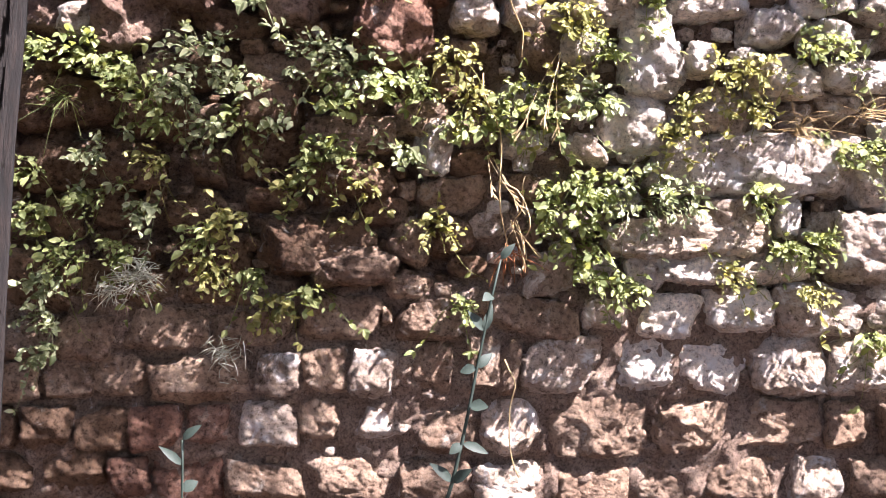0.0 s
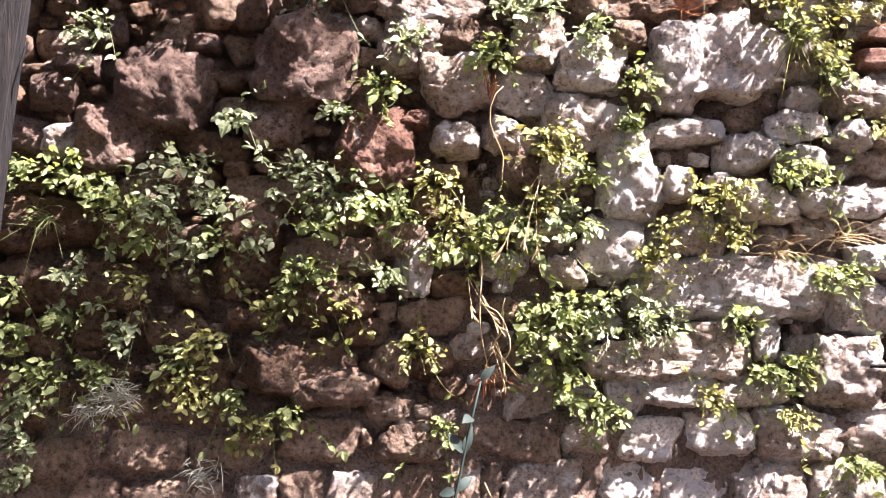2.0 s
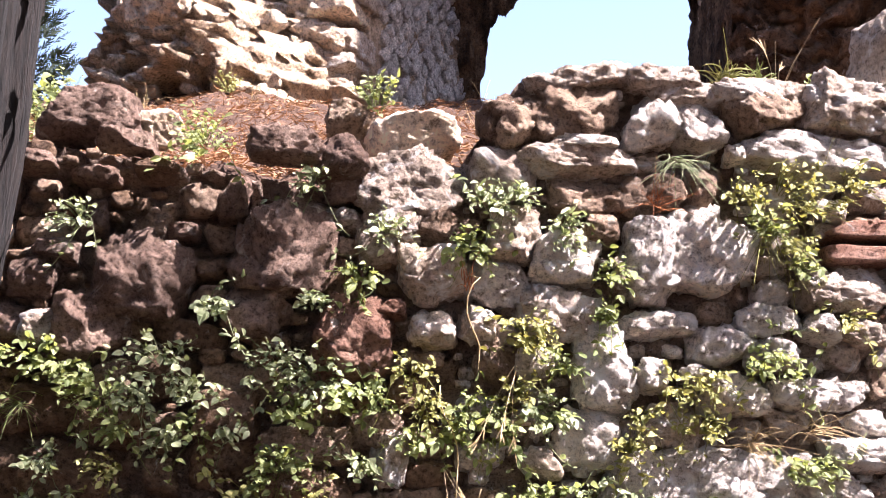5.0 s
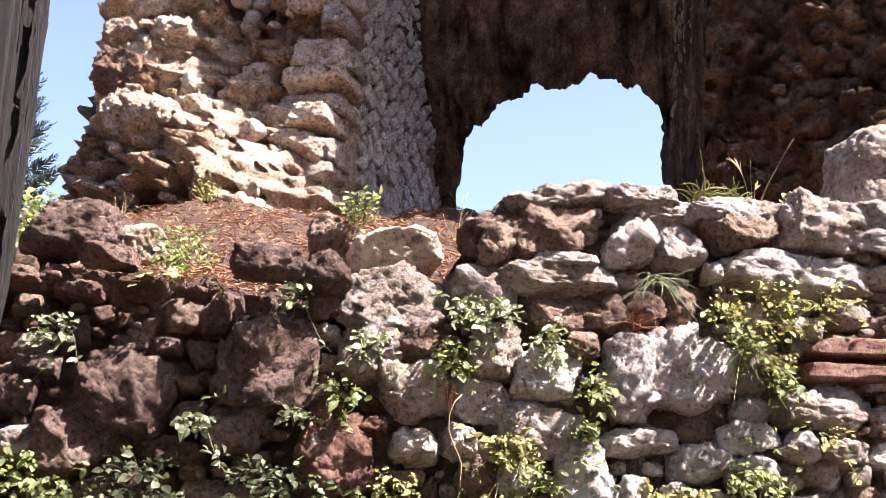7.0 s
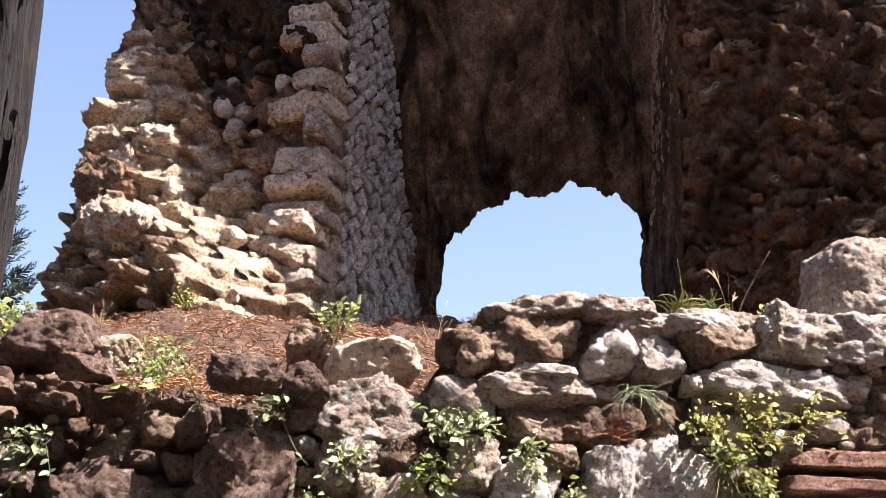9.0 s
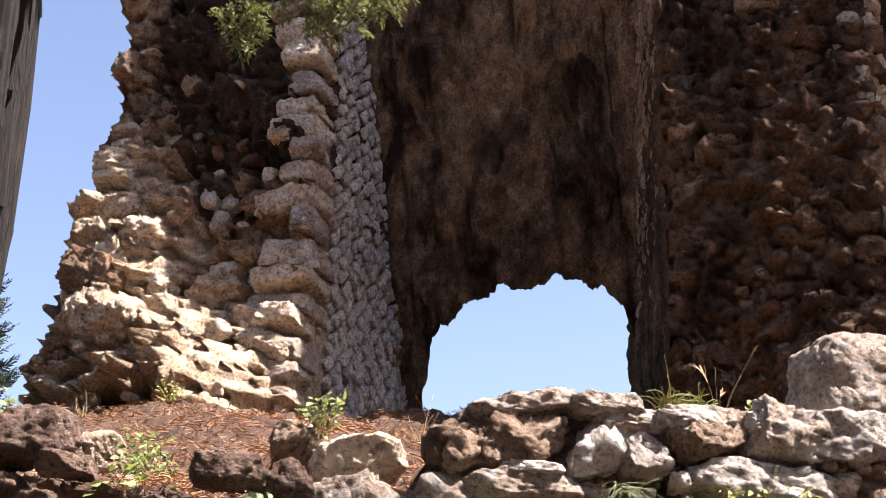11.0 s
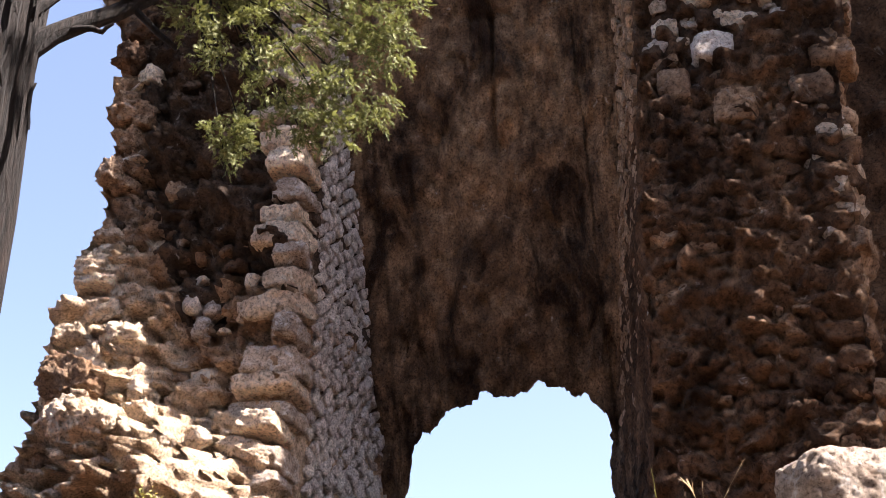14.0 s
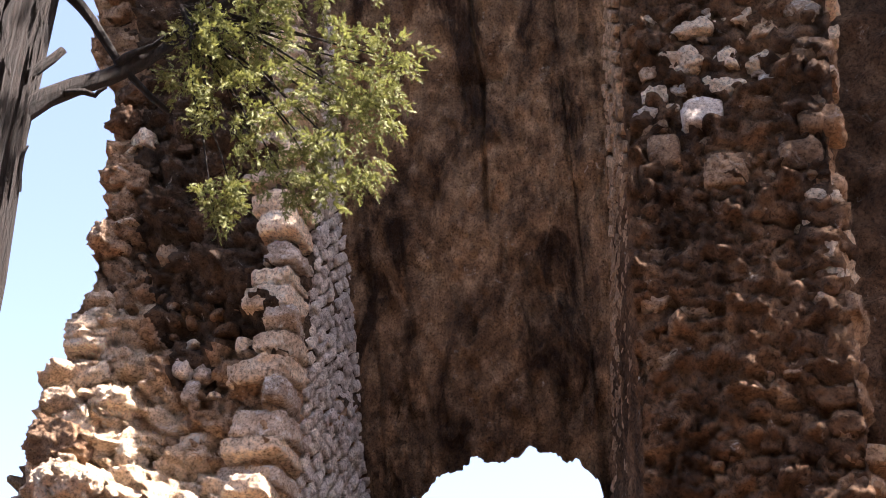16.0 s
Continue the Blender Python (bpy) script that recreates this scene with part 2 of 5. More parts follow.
def cells(a, b, size, seed=0):
    """Rubble relief on a plane: 0 in the joints, about 1 on the stones, and a number for each stone."""
    a, b = a / size, b / (size * 0.72)
    ia, ib = np.floor(a).astype(np.int64), np.floor(b).astype(np.int64)
    f1 = np.full(a.shape, 9.0)
    f2 = np.full(a.shape, 9.0)
    who = np.zeros(a.shape)
    for da in (-1, 0, 1):
        for db in (-1, 0, 1):
            h = (ia + da) * 374761393 + (ib + db) * 668265263 + seed * 1274126177
            h = (h ^ (h >> 13)) * 1274126177 & 0xFFFFFFFF
            h = h ^ (h >> 15)
            px, py = ia + da + ((h & 1023) / 1023) * 0.9, ib + db + ((h >> 10 & 1023) / 1023) * 0.9
            d = np.maximum(np.abs(a - px), np.abs(b - py)) * 0.6 + np.hypot(a - px, b - py) * 0.4
            first = d < f1
            f2 = np.where(first, f1, np.minimum(f2, d))
            who = np.where(first, (h >> 20 & 1023) / 1023, who)
            f1 = np.where(first, d, f1)
    return np.clip((f2 - f1) / 0.32, 0, 1) ** 0.6, who


def facets(p, seed=0):
    """Flat breaks: every cell of space leans its own way, with sharp ridges between the cells."""
    i = np.floor(p).astype(np.int64)
    best = np.full(len(p), 9.0)
    out = np.zeros(len(p))
    for dx in (-1, 0, 1):
        for dy in (-1, 0, 1):
            for dz in (-1, 0, 1):
                c = i + (dx, dy, dz)
                h = c[:, 0] * 374761393 + c[:, 1] * 668265263 + c[:, 2] * 2147483647 + seed * 1274126177
                h = (h ^ (h >> 13)) * 1274126177 & 0xFFFFFFFF
                h = (h ^ (h >> 15)) * 2246822519 & 0xFFFFFFFF
                h = h ^ (h >> 13)
                off = p - c - np.stack((h & 255, h >> 8 & 255, h >> 16 & 255), 1) / 255
                d = (off * off).sum(1)
                near = d < best
                lean = np.stack((h >> 4 & 255, h >> 12 & 255, h >> 20 & 255), 1) / 127.5 - 1
                out = np.where(near, (off * lean).sum(1) + ((h >> 24 & 255) / 255 - 0.5) * 0.5, out)
                best = np.where(near, d, best)
    return out


def mesh_of(name, verts, faces, material, smooth=True):
    me = bpy.data.meshes.new(name)
    me.from_pydata([tuple(v) for v in verts], [], [tuple(f) for f in faces])
    me.materials.append(material)
    if smooth:
        me.polygons.foreach_set("use_smooth", [True] * len(me.polygons))
    me.update()
    return me


def part_mesh(name, me, parent=None, label="", m=None):
    ob = new(name, me)
    if parent is not None:
        ob.parent = parent
    if m is not None:
        ob.matrix_basis = m
    if label:
        ob["label"] = label
    return ob


def part(name, verts, faces, material, parent=None, label="", smooth=True):
    return part_mesh(name, mesh_of(name, verts, faces, material, smooth), parent, label)


def thing(name, label, category, at=(0, 0, 0), group="", kind=""):
    ob = new(name)
    ob.location = at
    ob.empty_display_size = 0.1
    return tagged(ob, label, category, group, kind)


CUBES = {}


def cube_grid(n):
    if n not in CUBES:
        index, verts, faces = {}, [], []
        for axis in range(3):
            for side in (-1, 1):
                for i in range(n):
                    for j in range(n):
                        quad = []
                        for a, b in ((i, j), (i + 1, j), (i + 1, j + 1), (i, j + 1)):
                            c = [0, 0, 0]
                            c[axis], c[(axis + 1) % 3], c[(axis + 2) % 3] = side * n, 2 * a - n, 2 * b - n
                            key = tuple(c)
                            if key not in index:
                                index[key] = len(verts)
                                verts.append([q / n for q in c])
                            quad.append(index[key])
                        faces.append(quad if side > 0 else quad[::-1])
        CUBES[n] = (np.array(verts, float), faces)
    return CUBES[n]


def rock_points(w, d, h, seed, n=8, box=5.0, rough=0.10, cuts=5):
    """A broken stone of about w x d x h metres round its centre."""
    r = np.random.default_rng(seed)
    c, faces = cube_grid(n)
    p = c / ((np.abs(c) ** box).sum(1) ** (1 / box))[:, None]
    for _ in range(cuts):
        a = r.normal(size=3)
        a /= np.linalg.norm(a)
        reach = np.abs(a).sum() * r.uniform(0.50 if cuts > 8 else 0.60, 0.84)
        over = np.maximum(p @ a - reach, 0)
        p = p - over[:, None] * a * 0.97
    size = np.array([w, d, h]) / 2
    q = p * size
    s = min(w, h)
    nrm = c / np.linalg.norm(c, axis=1)[:, None]
    off = r.uniform(0, 90, 3)
    q = q + nrm * (fbm(q / s * 2.2 + off, 2, 0.5, seed) * rough * 0.55 * s)[:, None]
    q = q + nrm * (facets(q / s * 2.6 + off, seed) * rough * 0.95 * s)[:, None]
    if n >= 12:
        q = q + nrm * (facets(q / s * 6.5 + off, seed + 3) * rough * 0.42 * s)[:, None]
        q = q + nrm * (fbm(q / s * 15 + off, 3, 0.7, seed + 5) * rough * 0.26 * s)[:, None]
    # shear the outline a little
    q[:, 0] += q[:, 2] * r.uniform(-0.12, 0.12)
    q[:, 2] += q[:, 0] * r.uniform(-0.05, 0.05)
    return q, faces


def closed_sheet(front, back):
    """A closed shell between two grids of the same shape (n, m, 3)."""
    n, m = front.shape[:2]
    verts = np.concatenate((front.reshape(-1, 3), back.reshape(-1, 3)))
    k = n * m
    faces = []
    for i in range(n - 1):
        for j in range(m - 1):
            a, b, c, d = i * m + j, (i + 1) * m + j, (i + 1) * m + j + 1, i * m + j + 1
            faces.append((a, b, c, d))
            faces.append((k + d, k + c, k + b, k + a))
    rim = [i * m for i in range(n)] + [(n - 1) * m + j for j in range(1, m)] + [i * m + m - 1 for i in range(n - 2, -1, -1)] + [j for j in range(m - 2, 0, -1)]
    for a, b in zip(rim, rim[1:] + rim[:1]):
        faces.append((b, a, k + a, k + b))
    return verts, faces


def ring_tube(path, radii, sides=10, ridges=0.0, seed=0):
    """A tapering tube along a path, with an uneven skin."""
    path = [Vector(p) for p in path]
    verts, faces = [], []
    for i, (p, r) in enumerate(zip(path, radii)):
        d = (path[min(i + 1, len(path) - 1)] - path[max(i - 1, 0)]).normalized()
        x = d.cross(Vector((0.31, 1, 0.17))).normalized()
        y = d.cross(x)
        for k in range(sides):
            a = 2 * math.pi * k / sides
            q = r
            if ridges:
                q *= 1 + ridges * (noise.noise(Vector((math.cos(a) * 3.1, math.sin(a) * 3.1, i * 0.25 + seed))) + 0.7 * noise.noise(Vector((math.cos(a) * 8, math.sin(a) * 8, i * 0.12 + seed))))
            verts.append(p + (x * math.cos(a) + y * math.sin(a)) * q)
    for i in range(len(path) - 1):
        for k in range(sides):
            a, b = i * sides + k, i * sides + (k + 1) % sides
            faces.append((a, b, b + sides, a + sides))
    faces.append(tuple(range(sides))[::-1])
    faces.append(tuple(range((len(path) - 1) * sides, len(path) * sides)))
    return verts, faces


def bent(a, b, steps, sway, seed):
    """Points from a to b with a lively sway."""
    a, b = Vector(a), Vector(b)
    out = []
    for i in range(steps + 1):
        s = i / steps
        v = noise.noise_vector(Vector((s * 2.3 + seed * 1.7, seed * 3.1, 0.5)))
        out.append(a.lerp(b, s) + v * sway * math.sin(math.pi * min(1, s * 1.3 + 0.02) * 0.75))
    return out


class Soup:
    """Gathers many small pieces into one mesh."""

    def __init__(self):
        self.verts, self.faces, self.count = [], [], 0

    def add(self, verts, faces):
        self.verts.extend(tuple(v) for v in verts)
        self.faces.extend(tuple(i + self.count for i in f) for f in faces)
        self.count += len(verts)

    def leaf(self, at, way, up, length, width, fold=0.3, curl=0.25):
        """A folded, pointed leaf from its stalk at `at`."""
        way = way.normalized()
        side = way.cross(up).normalized()
        up = side.cross(way)
        pts = []
        for s, w in ((0, 0.0), (0.22, 0.72), (0.5, 1.0), (0.78, 0.62), (1, 0.0)):
            mid = at + way * length * s - up * curl * length * s * s
            if w == 0:
                pts.append((mid,))
            else:
                lift = up * (fold * width * 0.5 * w)
                pts.append((mid + side * width * 0.5 * w + lift, mid, mid - side * width * 0.5 * w + lift))
        v = [pts[0][0], *pts[1], *pts[2], *pts[3], pts[4][0]]
        self.add(v, ((0, 1, 2), (0, 2, 3), (1, 4, 5, 2), (2, 5, 6, 3), (4, 7, 8, 5), (5, 8, 9, 6), (7, 10, 8), (8, 10, 9)))

    def strand(self, points, r0, r1, sides=3):
        n = len(points)
        self.add(*ring_tube(points, [r0 + (r1 - r0) * i / (n - 1) for i in range(n)], sides))


# ---------- ground ----------
def ground_height(x, y):
    """The path in front, and the bank that climbs behind the retaining wall to the ruin."""
    bank = 2.56 + (y - 4.1) * 0.352
    bank = np.where(y > 9.0, 4.285 + 0.02 * np.minimum(y - 9, 6) - 0.03 * np.maximum(y - 15, 0), bank)
    step = np.clip((y - 4.12) / 0.10, 0, 1)
    lumps = 0.05 * np.sin(x * 3.1 + y * 1.3) + 0.04 * np.sin(x * 5.7 - y * 2.9)
    return step * (bank + lumps * np.clip((y - 4.2) / 0.6, 0, 1) * (y < 14)) + (1 - step) * 0.02 * np.sin(x * 2 + y)


def build_ground():
    xs = np.unique(np.concatenate((np.linspace(-400, -6, 18), np.linspace(-6, 8, 221), np.linspace(8, 400, 18))))
    ys = np.unique(np.concatenate((np.linspace(-400, -4, 18), np.linspace(-4, 4.1, 30), np.linspace(4.1, 10, 150), np.linspace(10, 500, 30))))
    X, Y = np.meshgrid(xs, ys, indexing="ij")
    Z = ground_height(X, Y)
    near = (np.abs(X) < 7) & (Y > 4.2) & (Y < 10)
    P = np.stack((X, Y, np.zeros_like(X)), -1).reshape(-1, 3)
    Z = Z + near * (fbm(P * 7, 4, 0.6) * 0.05).reshape(X.shape)
    verts = np.stack((X, Y, Z), -1).reshape(-1, 3)
    m = len(ys)
    faces = [(i * m + j, (i + 1) * m + j, (i + 1) * m + j + 1, i * m + j + 1) for i in range(len(xs) - 1) for j in range(m - 1)]
    ob = part("ground", verts, faces, LITTER)
    return tagged(ob, "earth bank covered with reddish brown pine needles", "ground", kind="structure")


ground = build_ground()


def scatter_needles():
    soup = Soup()
    r = np.random.default_rng(3)
    xs = r.uniform(-1.9, 0.9, 26000)
    ys = 4.12 + (r.uniform(0, 1, 26000) ** 1.5) * 4.8
    zs = ground_height(xs, ys)
    turn, tilt = r.uniform(0, 6.283, 26000), r.normal(0, 0.35, 26000)
    length = r.uniform(0.02, 0.06, 26000)
    clump = fbm(np.stack((xs * 5, ys * 5, zs * 0), 1), 2)
    P = np.stack((xs, ys, zs), 1)
    P[:, 2] += fbm(np.stack((xs * 7, ys * 7, zs * 0), 1), 4, 0.6) * 0.05 + 0.010 + np.maximum(clump, 0) * 0.03
    d = np.stack((np.cos(turn) * np.cos(tilt), np.sin(turn) * np.cos(tilt), np.sin(tilt)), 1) * length[:, None]
    s = np.stack((-np.sin(turn), np.cos(turn), np.full(26000, 0.6)), 1) * 0.0026
    verts = np.stack((P - d / 2 - s, P - d / 2 + s, P + d / 2 + s * 0.5, P + d / 2 - s * 0.5), 1).reshape(-1, 3)
    faces = np.arange(len(verts)).reshape(-1, 4)
    ob = part("needle_litter", verts, faces, NEEDLE, smooth=False)
    return tagged(ob, "loose dry reddish pine needles lying on the bank", "needles", kind="stuff")


scatter_needles()


# ---------- retaining wall ----------
def wall_top(x):
    left = 2.66 - 0.10 * np.sin((x + 0.9) * 1.4)
    right = 2.91 + 0.02 * np.sin(x * 4.0)
    s = np.clip((x - 0.12) / 0.25, 0, 1)
    return left * (1 - s) + right * s


def build_retaining_wall():
    xs = np.concatenate((np.linspace(-9, -1.6, 25)[:-1], np.linspace(-1.6, 2.2, 220), np.linspace(2.2, 9, 25)[1:]))
    s = np.linspace(0, 1, 165)
    X, S = np.meshgrid(xs, s, indexing="ij")
    Z = S * (wall_top(X) - 0.02)
    P = np.stack((X, np.zeros_like(X), Z), -1).reshape(-1, 3)
    bumps, who = cells(P[:, 0] + fbm(P * 9, 2) * 0.03, P[:, 2] + fbm(P * 9 + 40, 2) * 0.03, 0.11, 3)
    relief = fbm(P * 5, 3) * 0.022 + fbm(P * 24, 4, 0.65) * 0.016
    relief = relief + 0.02 - bumps * (0.015 + 0.05 * who) * np.clip((P[:, 2] - 1.2) / 0.1, 0.15, 1)
    deep = (0.035 + 0.035 * np.clip((0.15 - X) / 0.3, 0, 1)) * np.clip((Z - 1.28) / 0.06, 0, 1)
    deep = deep + 0.07 * np.clip((-0.05 - X) / 0.15, 0, 1) * np.clip((Z - 2.32) / 0.05, 0, 1) * np.clip((2.60 - Z) / 0.04, 0, 1)
    front = np.stack((X, 4.040 + deep - 0.042 * np.clip((1.30 - Z) / 0.06, 0, 1) + relief.reshape(X.shape), Z), -1)
    back = np.stack((X, np.full_like(X, 4.45), Z), -1)
    v, f = closed_sheet(front, back)
    ob = part("wall_retaining", v, f, MORTAR)
    return tagged(ob, "old rubble stone retaining wall in crumbling lime mortar", "wall", kind="structure")


wall = build_retaining_wall()

# stones: centre x, centre z, width, height, tone (dark, brown, pale, white, red)
COURSE_A = (
    (-1.25, 1.12, 0.17, 0.12, 1),
    (-1.08, 1.13, 0.18, 0.13, 1),
    (-0.84, 1.15, 0.28, 0.14, 1),
    (-0.57, 1.16, 0.27, 0.11, 1),
    (-0.31, 1.19, 0.24, 0.13, 1),
    (-0.17, 1.19, 0.03, 0.06, 1),
    (-0.03, 1.18, 0.24, 0.13, 1),
    (0.26, 1.19, 0.31, 0.12, 1),
    (0.49, 1.19, 0.14, 0.11, 2),
    (0.68, 1.19, 0.20, 0.14, 3),
    (0.89, 1.21, 0.21, 0.14, 3),
    (1.13, 1.21, 0.27, 0.16, 2),
    (1.37, 1.22, 0.18, 0.15, 2),
)
COURSE_B = (
    (-1.33, 0.99, 0.22, 0.12, 1),
    (-1.14, 1.00, 0.16, 0.12, 1),
    (-0.97, 1.01, 0.16, 0.13, 1),
    (-0.74, 1.00, 0.30, 0.14, 1),
    (-0.49, 1.02, 0.13, 0.13, 2),
    (-0.36, 1.03, 0.13, 0.14, 1),
    (-0.21, 1.02, 0.15, 0.14, 2),
    (-0.03, 1.03, 0.13, 0.16, 1),
    (0.11, 1.04, 0.12, 0.17, 1),
    (0.20, 1.04, 0.06, 0.17, 1),
    (0.36, 1.04, 0.24, 0.16, 2),
    (0.59, 1.04, 0.21, 0.16, 3),
    (0.81, 1.03, 0.22, 0.17, 3),
    (1.04, 1.04, 0.23, 0.19, 2),
    (1.27, 1.03, 0.23, 0.17, 2),
)
COURSE_C = (
    (-1.35, 0.85, 0.14, 0.13, 0),
    (-1.20, 0.85, 0.15, 0.14, 0),
    (-1.03, 0.85, 0.17, 0.13, 0),
    (-0.87, 0.85, 0.16, 0.14, 4),
    (-0.71, 0.86, 0.13, 0.12, 4),
    (-0.53, 0.86, 0.18, 0.13, 2),
    (-0.37, 0.88, 0.13, 0.12, 1),
    (-0.18, 0.87, 0.19, 0.12, 2),
    (0.01, 0.84, 0.17, 0.13, 1),
    (0.20, 0.85, 0.19, 0.16, 2),
    (0.47, 0.85, 0.29, 0.19, 1),
    (0.75, 0.87, 0.24, 0.16, 1),
    (1.02, 0.86, 0.27, 0.16, 1),
    (1.21, 0.85, 0.12, 0.15, 1),
    (1.38, 0.85, 0.18, 0.15, 1),
)
COURSE_D = (
    (-1.33, 0.71, 0.17, 0.12, 0),
    (-1.13, 0.72, 0.22, 0.12, 0),
    (-0.95, 0.70, 0.12, 0.12, 4),
    (-0.77, 0.70, 0.21, 0.15, 4),
    (-0.54, 0.68, 0.25, 0.13, 1),
    (-0.28, 0.69, 0.24, 0.14, 1),
    (-0.03, 0.69, 0.22, 0.13, 1),
    (0.20, 0.67, 0.22, 0.14, 2),
    (0.45, 0.67, 0.22, 0.11, 1),
    (0.68, 0.69, 0.21, 0.13, 1),
    (0.91, 0.69, 0.22, 0.13, 1),
    (1.12, 0.69, 0.17, 0.13, 2),
    (1.33, 0.70, 0.20, 0.14, 1),
)
UPPER_RIGHT = (
    (0.31, 1.32, 0.14, 0.11, 2),
    (0.60, 1.32, 0.11, 0.10, 3),
    (0.77, 1.33, 0.21, 0.09, 3),
    (0.99, 1.34, 0.21, 0.08, 2),
    (1.25, 1.41, 0.27, 0.19, 2),
    (1.03, 1.49, 0.08, 0.11, 3),
    (0.73, 1.44, 0.45, 0.12, 2),
    (0.87, 1.52, 0.15, 0.09, 2),
    (0.89, 1.65, 0.58, 0.17, 3),
    (1.30, 1.61, 0.23, 0.16, 3),
    (0.42, 1.69, 0.11, 0.09, 2),
    (-0.10, 1.29, 0.13, 0.08, 1),
    (-0.03, 1.70, 0.09, 0.16, 2),
    (-0.38, 1.41, 0.26, 0.21, 0),
    (-0.26, 1.35, 0.24, 0.10, 1),
    (-0.10, 1.41, 0.12, 0.13, 1),
)
RUBBLE_RIGHT = (
    (0.62, 1.99, 0.18, 0.26, 3),
    (0.57, 1.78, 0.16, 0.16, 3),
    (0.48, 2.15, 0.21, 0.15, 2),
    (0.28, 2.24, 0.21, 0.13, 3),
    (0.51, 2.32, 0.20, 0.15, 3),
    (0.34, 2.39, 0.14, 0.15, 2),
    (0.09, 2.26, 0.18, 0.16, 2),
    (-0.04, 2.40, 0.16, 0.18, 2),
    (0.41, 1.99, 0.10, 0.08, 3),
    (0.23, 2.11, 0.10, 0.10, 2),
    (0.29, 2.00, 0.12, 0.10, 1),
    (0.79, 2.12, 0.22, 0.08, 3),
    (0.98, 2.06, 0.17, 0.11, 3),
    (1.14, 2.22, 0.13, 0.07, 3),
    (1.13, 2.14, 0.19, 0.09, 3),
    (1.36, 2.23, 0.28, 0.12, 2),
    (1.29, 2.11, 0.12, 0.09, 3),
    (1.43, 2.10, 0.14, 0.07, 2),
    (0.77, 1.96, 0.09, 0.08, 3),
)
RUBBLE_MID = (
    (0.83, 1.81, 0.16, 0.14, 2),
    (1.27, 1.92, 0.27, 0.10, 3),
    (1.02, 1.91, 0.20, 0.11, 3),
    (1.40, 1.74, 0.21, 0.10, 3),
    (0.76, 2.32, 0.14, 0.26, 3),
    (0.95, 2.32, 0.26, 0.28, 3),
    (1.34, 2.49, 0.10, 0.06, 3),
    (1.14, 2.03, 0.14, 0.09, 3),
    (0.90, 1.97, 0.08, 0.06, 3),
    (0.67, 2.28, 0.05, 0.10, 2),
    (0.61, 2.41, 0.10, 0.08, 1),
    (-0.26, 2.45, 0.09, 0.08, 2),
    (-0.17, 2.44, 0.09, 0.06, 2),
    (-0.15, 2.35, 0.14, 0.06, 1),
    (0.11, 2.41, 0.13, 0.13, 1),
    (0.10, 2.09, 0.13, 0.10, 2),
    (-0.30, 2.24, 0.06, 0.05, 1),
    (-0.03, 2.15, 0.08, 0.05, 4),
    (-0.16, 2.06, 0.22, 0.22, 4),
)
CREST_RIGHT = (
    (0.28, 2.57, 0.20, 0.18, 2),
    (0.54, 2.63, 0.33, 0.10, 2),
    (0.57, 2.52, 0.21, 0.11, 1),
    (0.35, 2.74, 0.10, 0.13, 1),
    (0.53, 2.78, 0.27, 0.16, 1),
    (0.79, 2.75, 0.18, 0.17, 3),
    (0.93, 2.75, 0.14, 0.14, 3),
    (1.30, 2.67, 0.43, 0.14, 3),
    (1.14, 2.81, 0.25, 0.14, 1),
    (1.40, 2.84, 0.26, 0.17, 2),
    (1.04, 2.66, 0.06, 0.05, 3),
    (0.94, 2.56, 0.12, 0.12, 1),
    (0.78, 2.52, 0.19, 0.12, 1),
    (0.57, 2.68, 0.18, 0.05, 3),
)
CREST_TOP = (
    (0.45, 2.88, 0.17, 0.07, 2),
    (0.60, 2.91, 0.23, 0.08, 2),
    (0.82, 2.90, 0.21, 0.07, 2),
    (0.89, 2.86, 0.26, 0.08, 2),
    (1.15, 2.85, 0.26, 0.11, 2),
    (1.37, 2.87, 0.17, 0.11, 3),
    (1.59, 2.83, 0.32, 0.15, 3),
    (1.09, 2.86, 0.21, 0.06, 3),
    (0.33, 2.77, 0.16, 0.14, 1),
)
UPPER_LEFT = (
    (-0.37, 2.30, 0.27, 0.27, 7),
    (-0.78, 2.23, 0.28, 0.22, 7),
    (-0.94, 2.10, 0.21, 0.22, 7),
    (-0.44, 2.14, 0.19, 0.14, 7),
    (-1.12, 2.24, 0.15, 0.11, 7),
    (-1.04, 2.31, 0.15, 0.08, 7),
    (-1.22, 2.10, 0.17, 0.12, 7),
    (-0.37, 2.64, 0.22, 0.10, 7),
    (-0.19, 2.62, 0.16, 0.12, 7),
    (0.02, 2.55, 0.29, 0.19, 2),
    (-0.16, 2.54, 0.18, 0.09, 7),
    (-0.84, 2.65, 0.17, 0.07, 7),
    (-0.97, 2.43, 0.09, 0.14, 7),
    (-0.68, 2.39, 0.09, 0.05, 7),
    (-0.52, 2.50, 0.10, 0.12, 7),
    (-0.39, 2.53, 0.09, 0.07, 7),
    (-0.96, 2.57, 0.13, 0.05, 7),
    (-1.11, 2.58, 0.10, 0.05, 7),
    (-1.08, 2.08, 0.11, 0.09, 2),
)
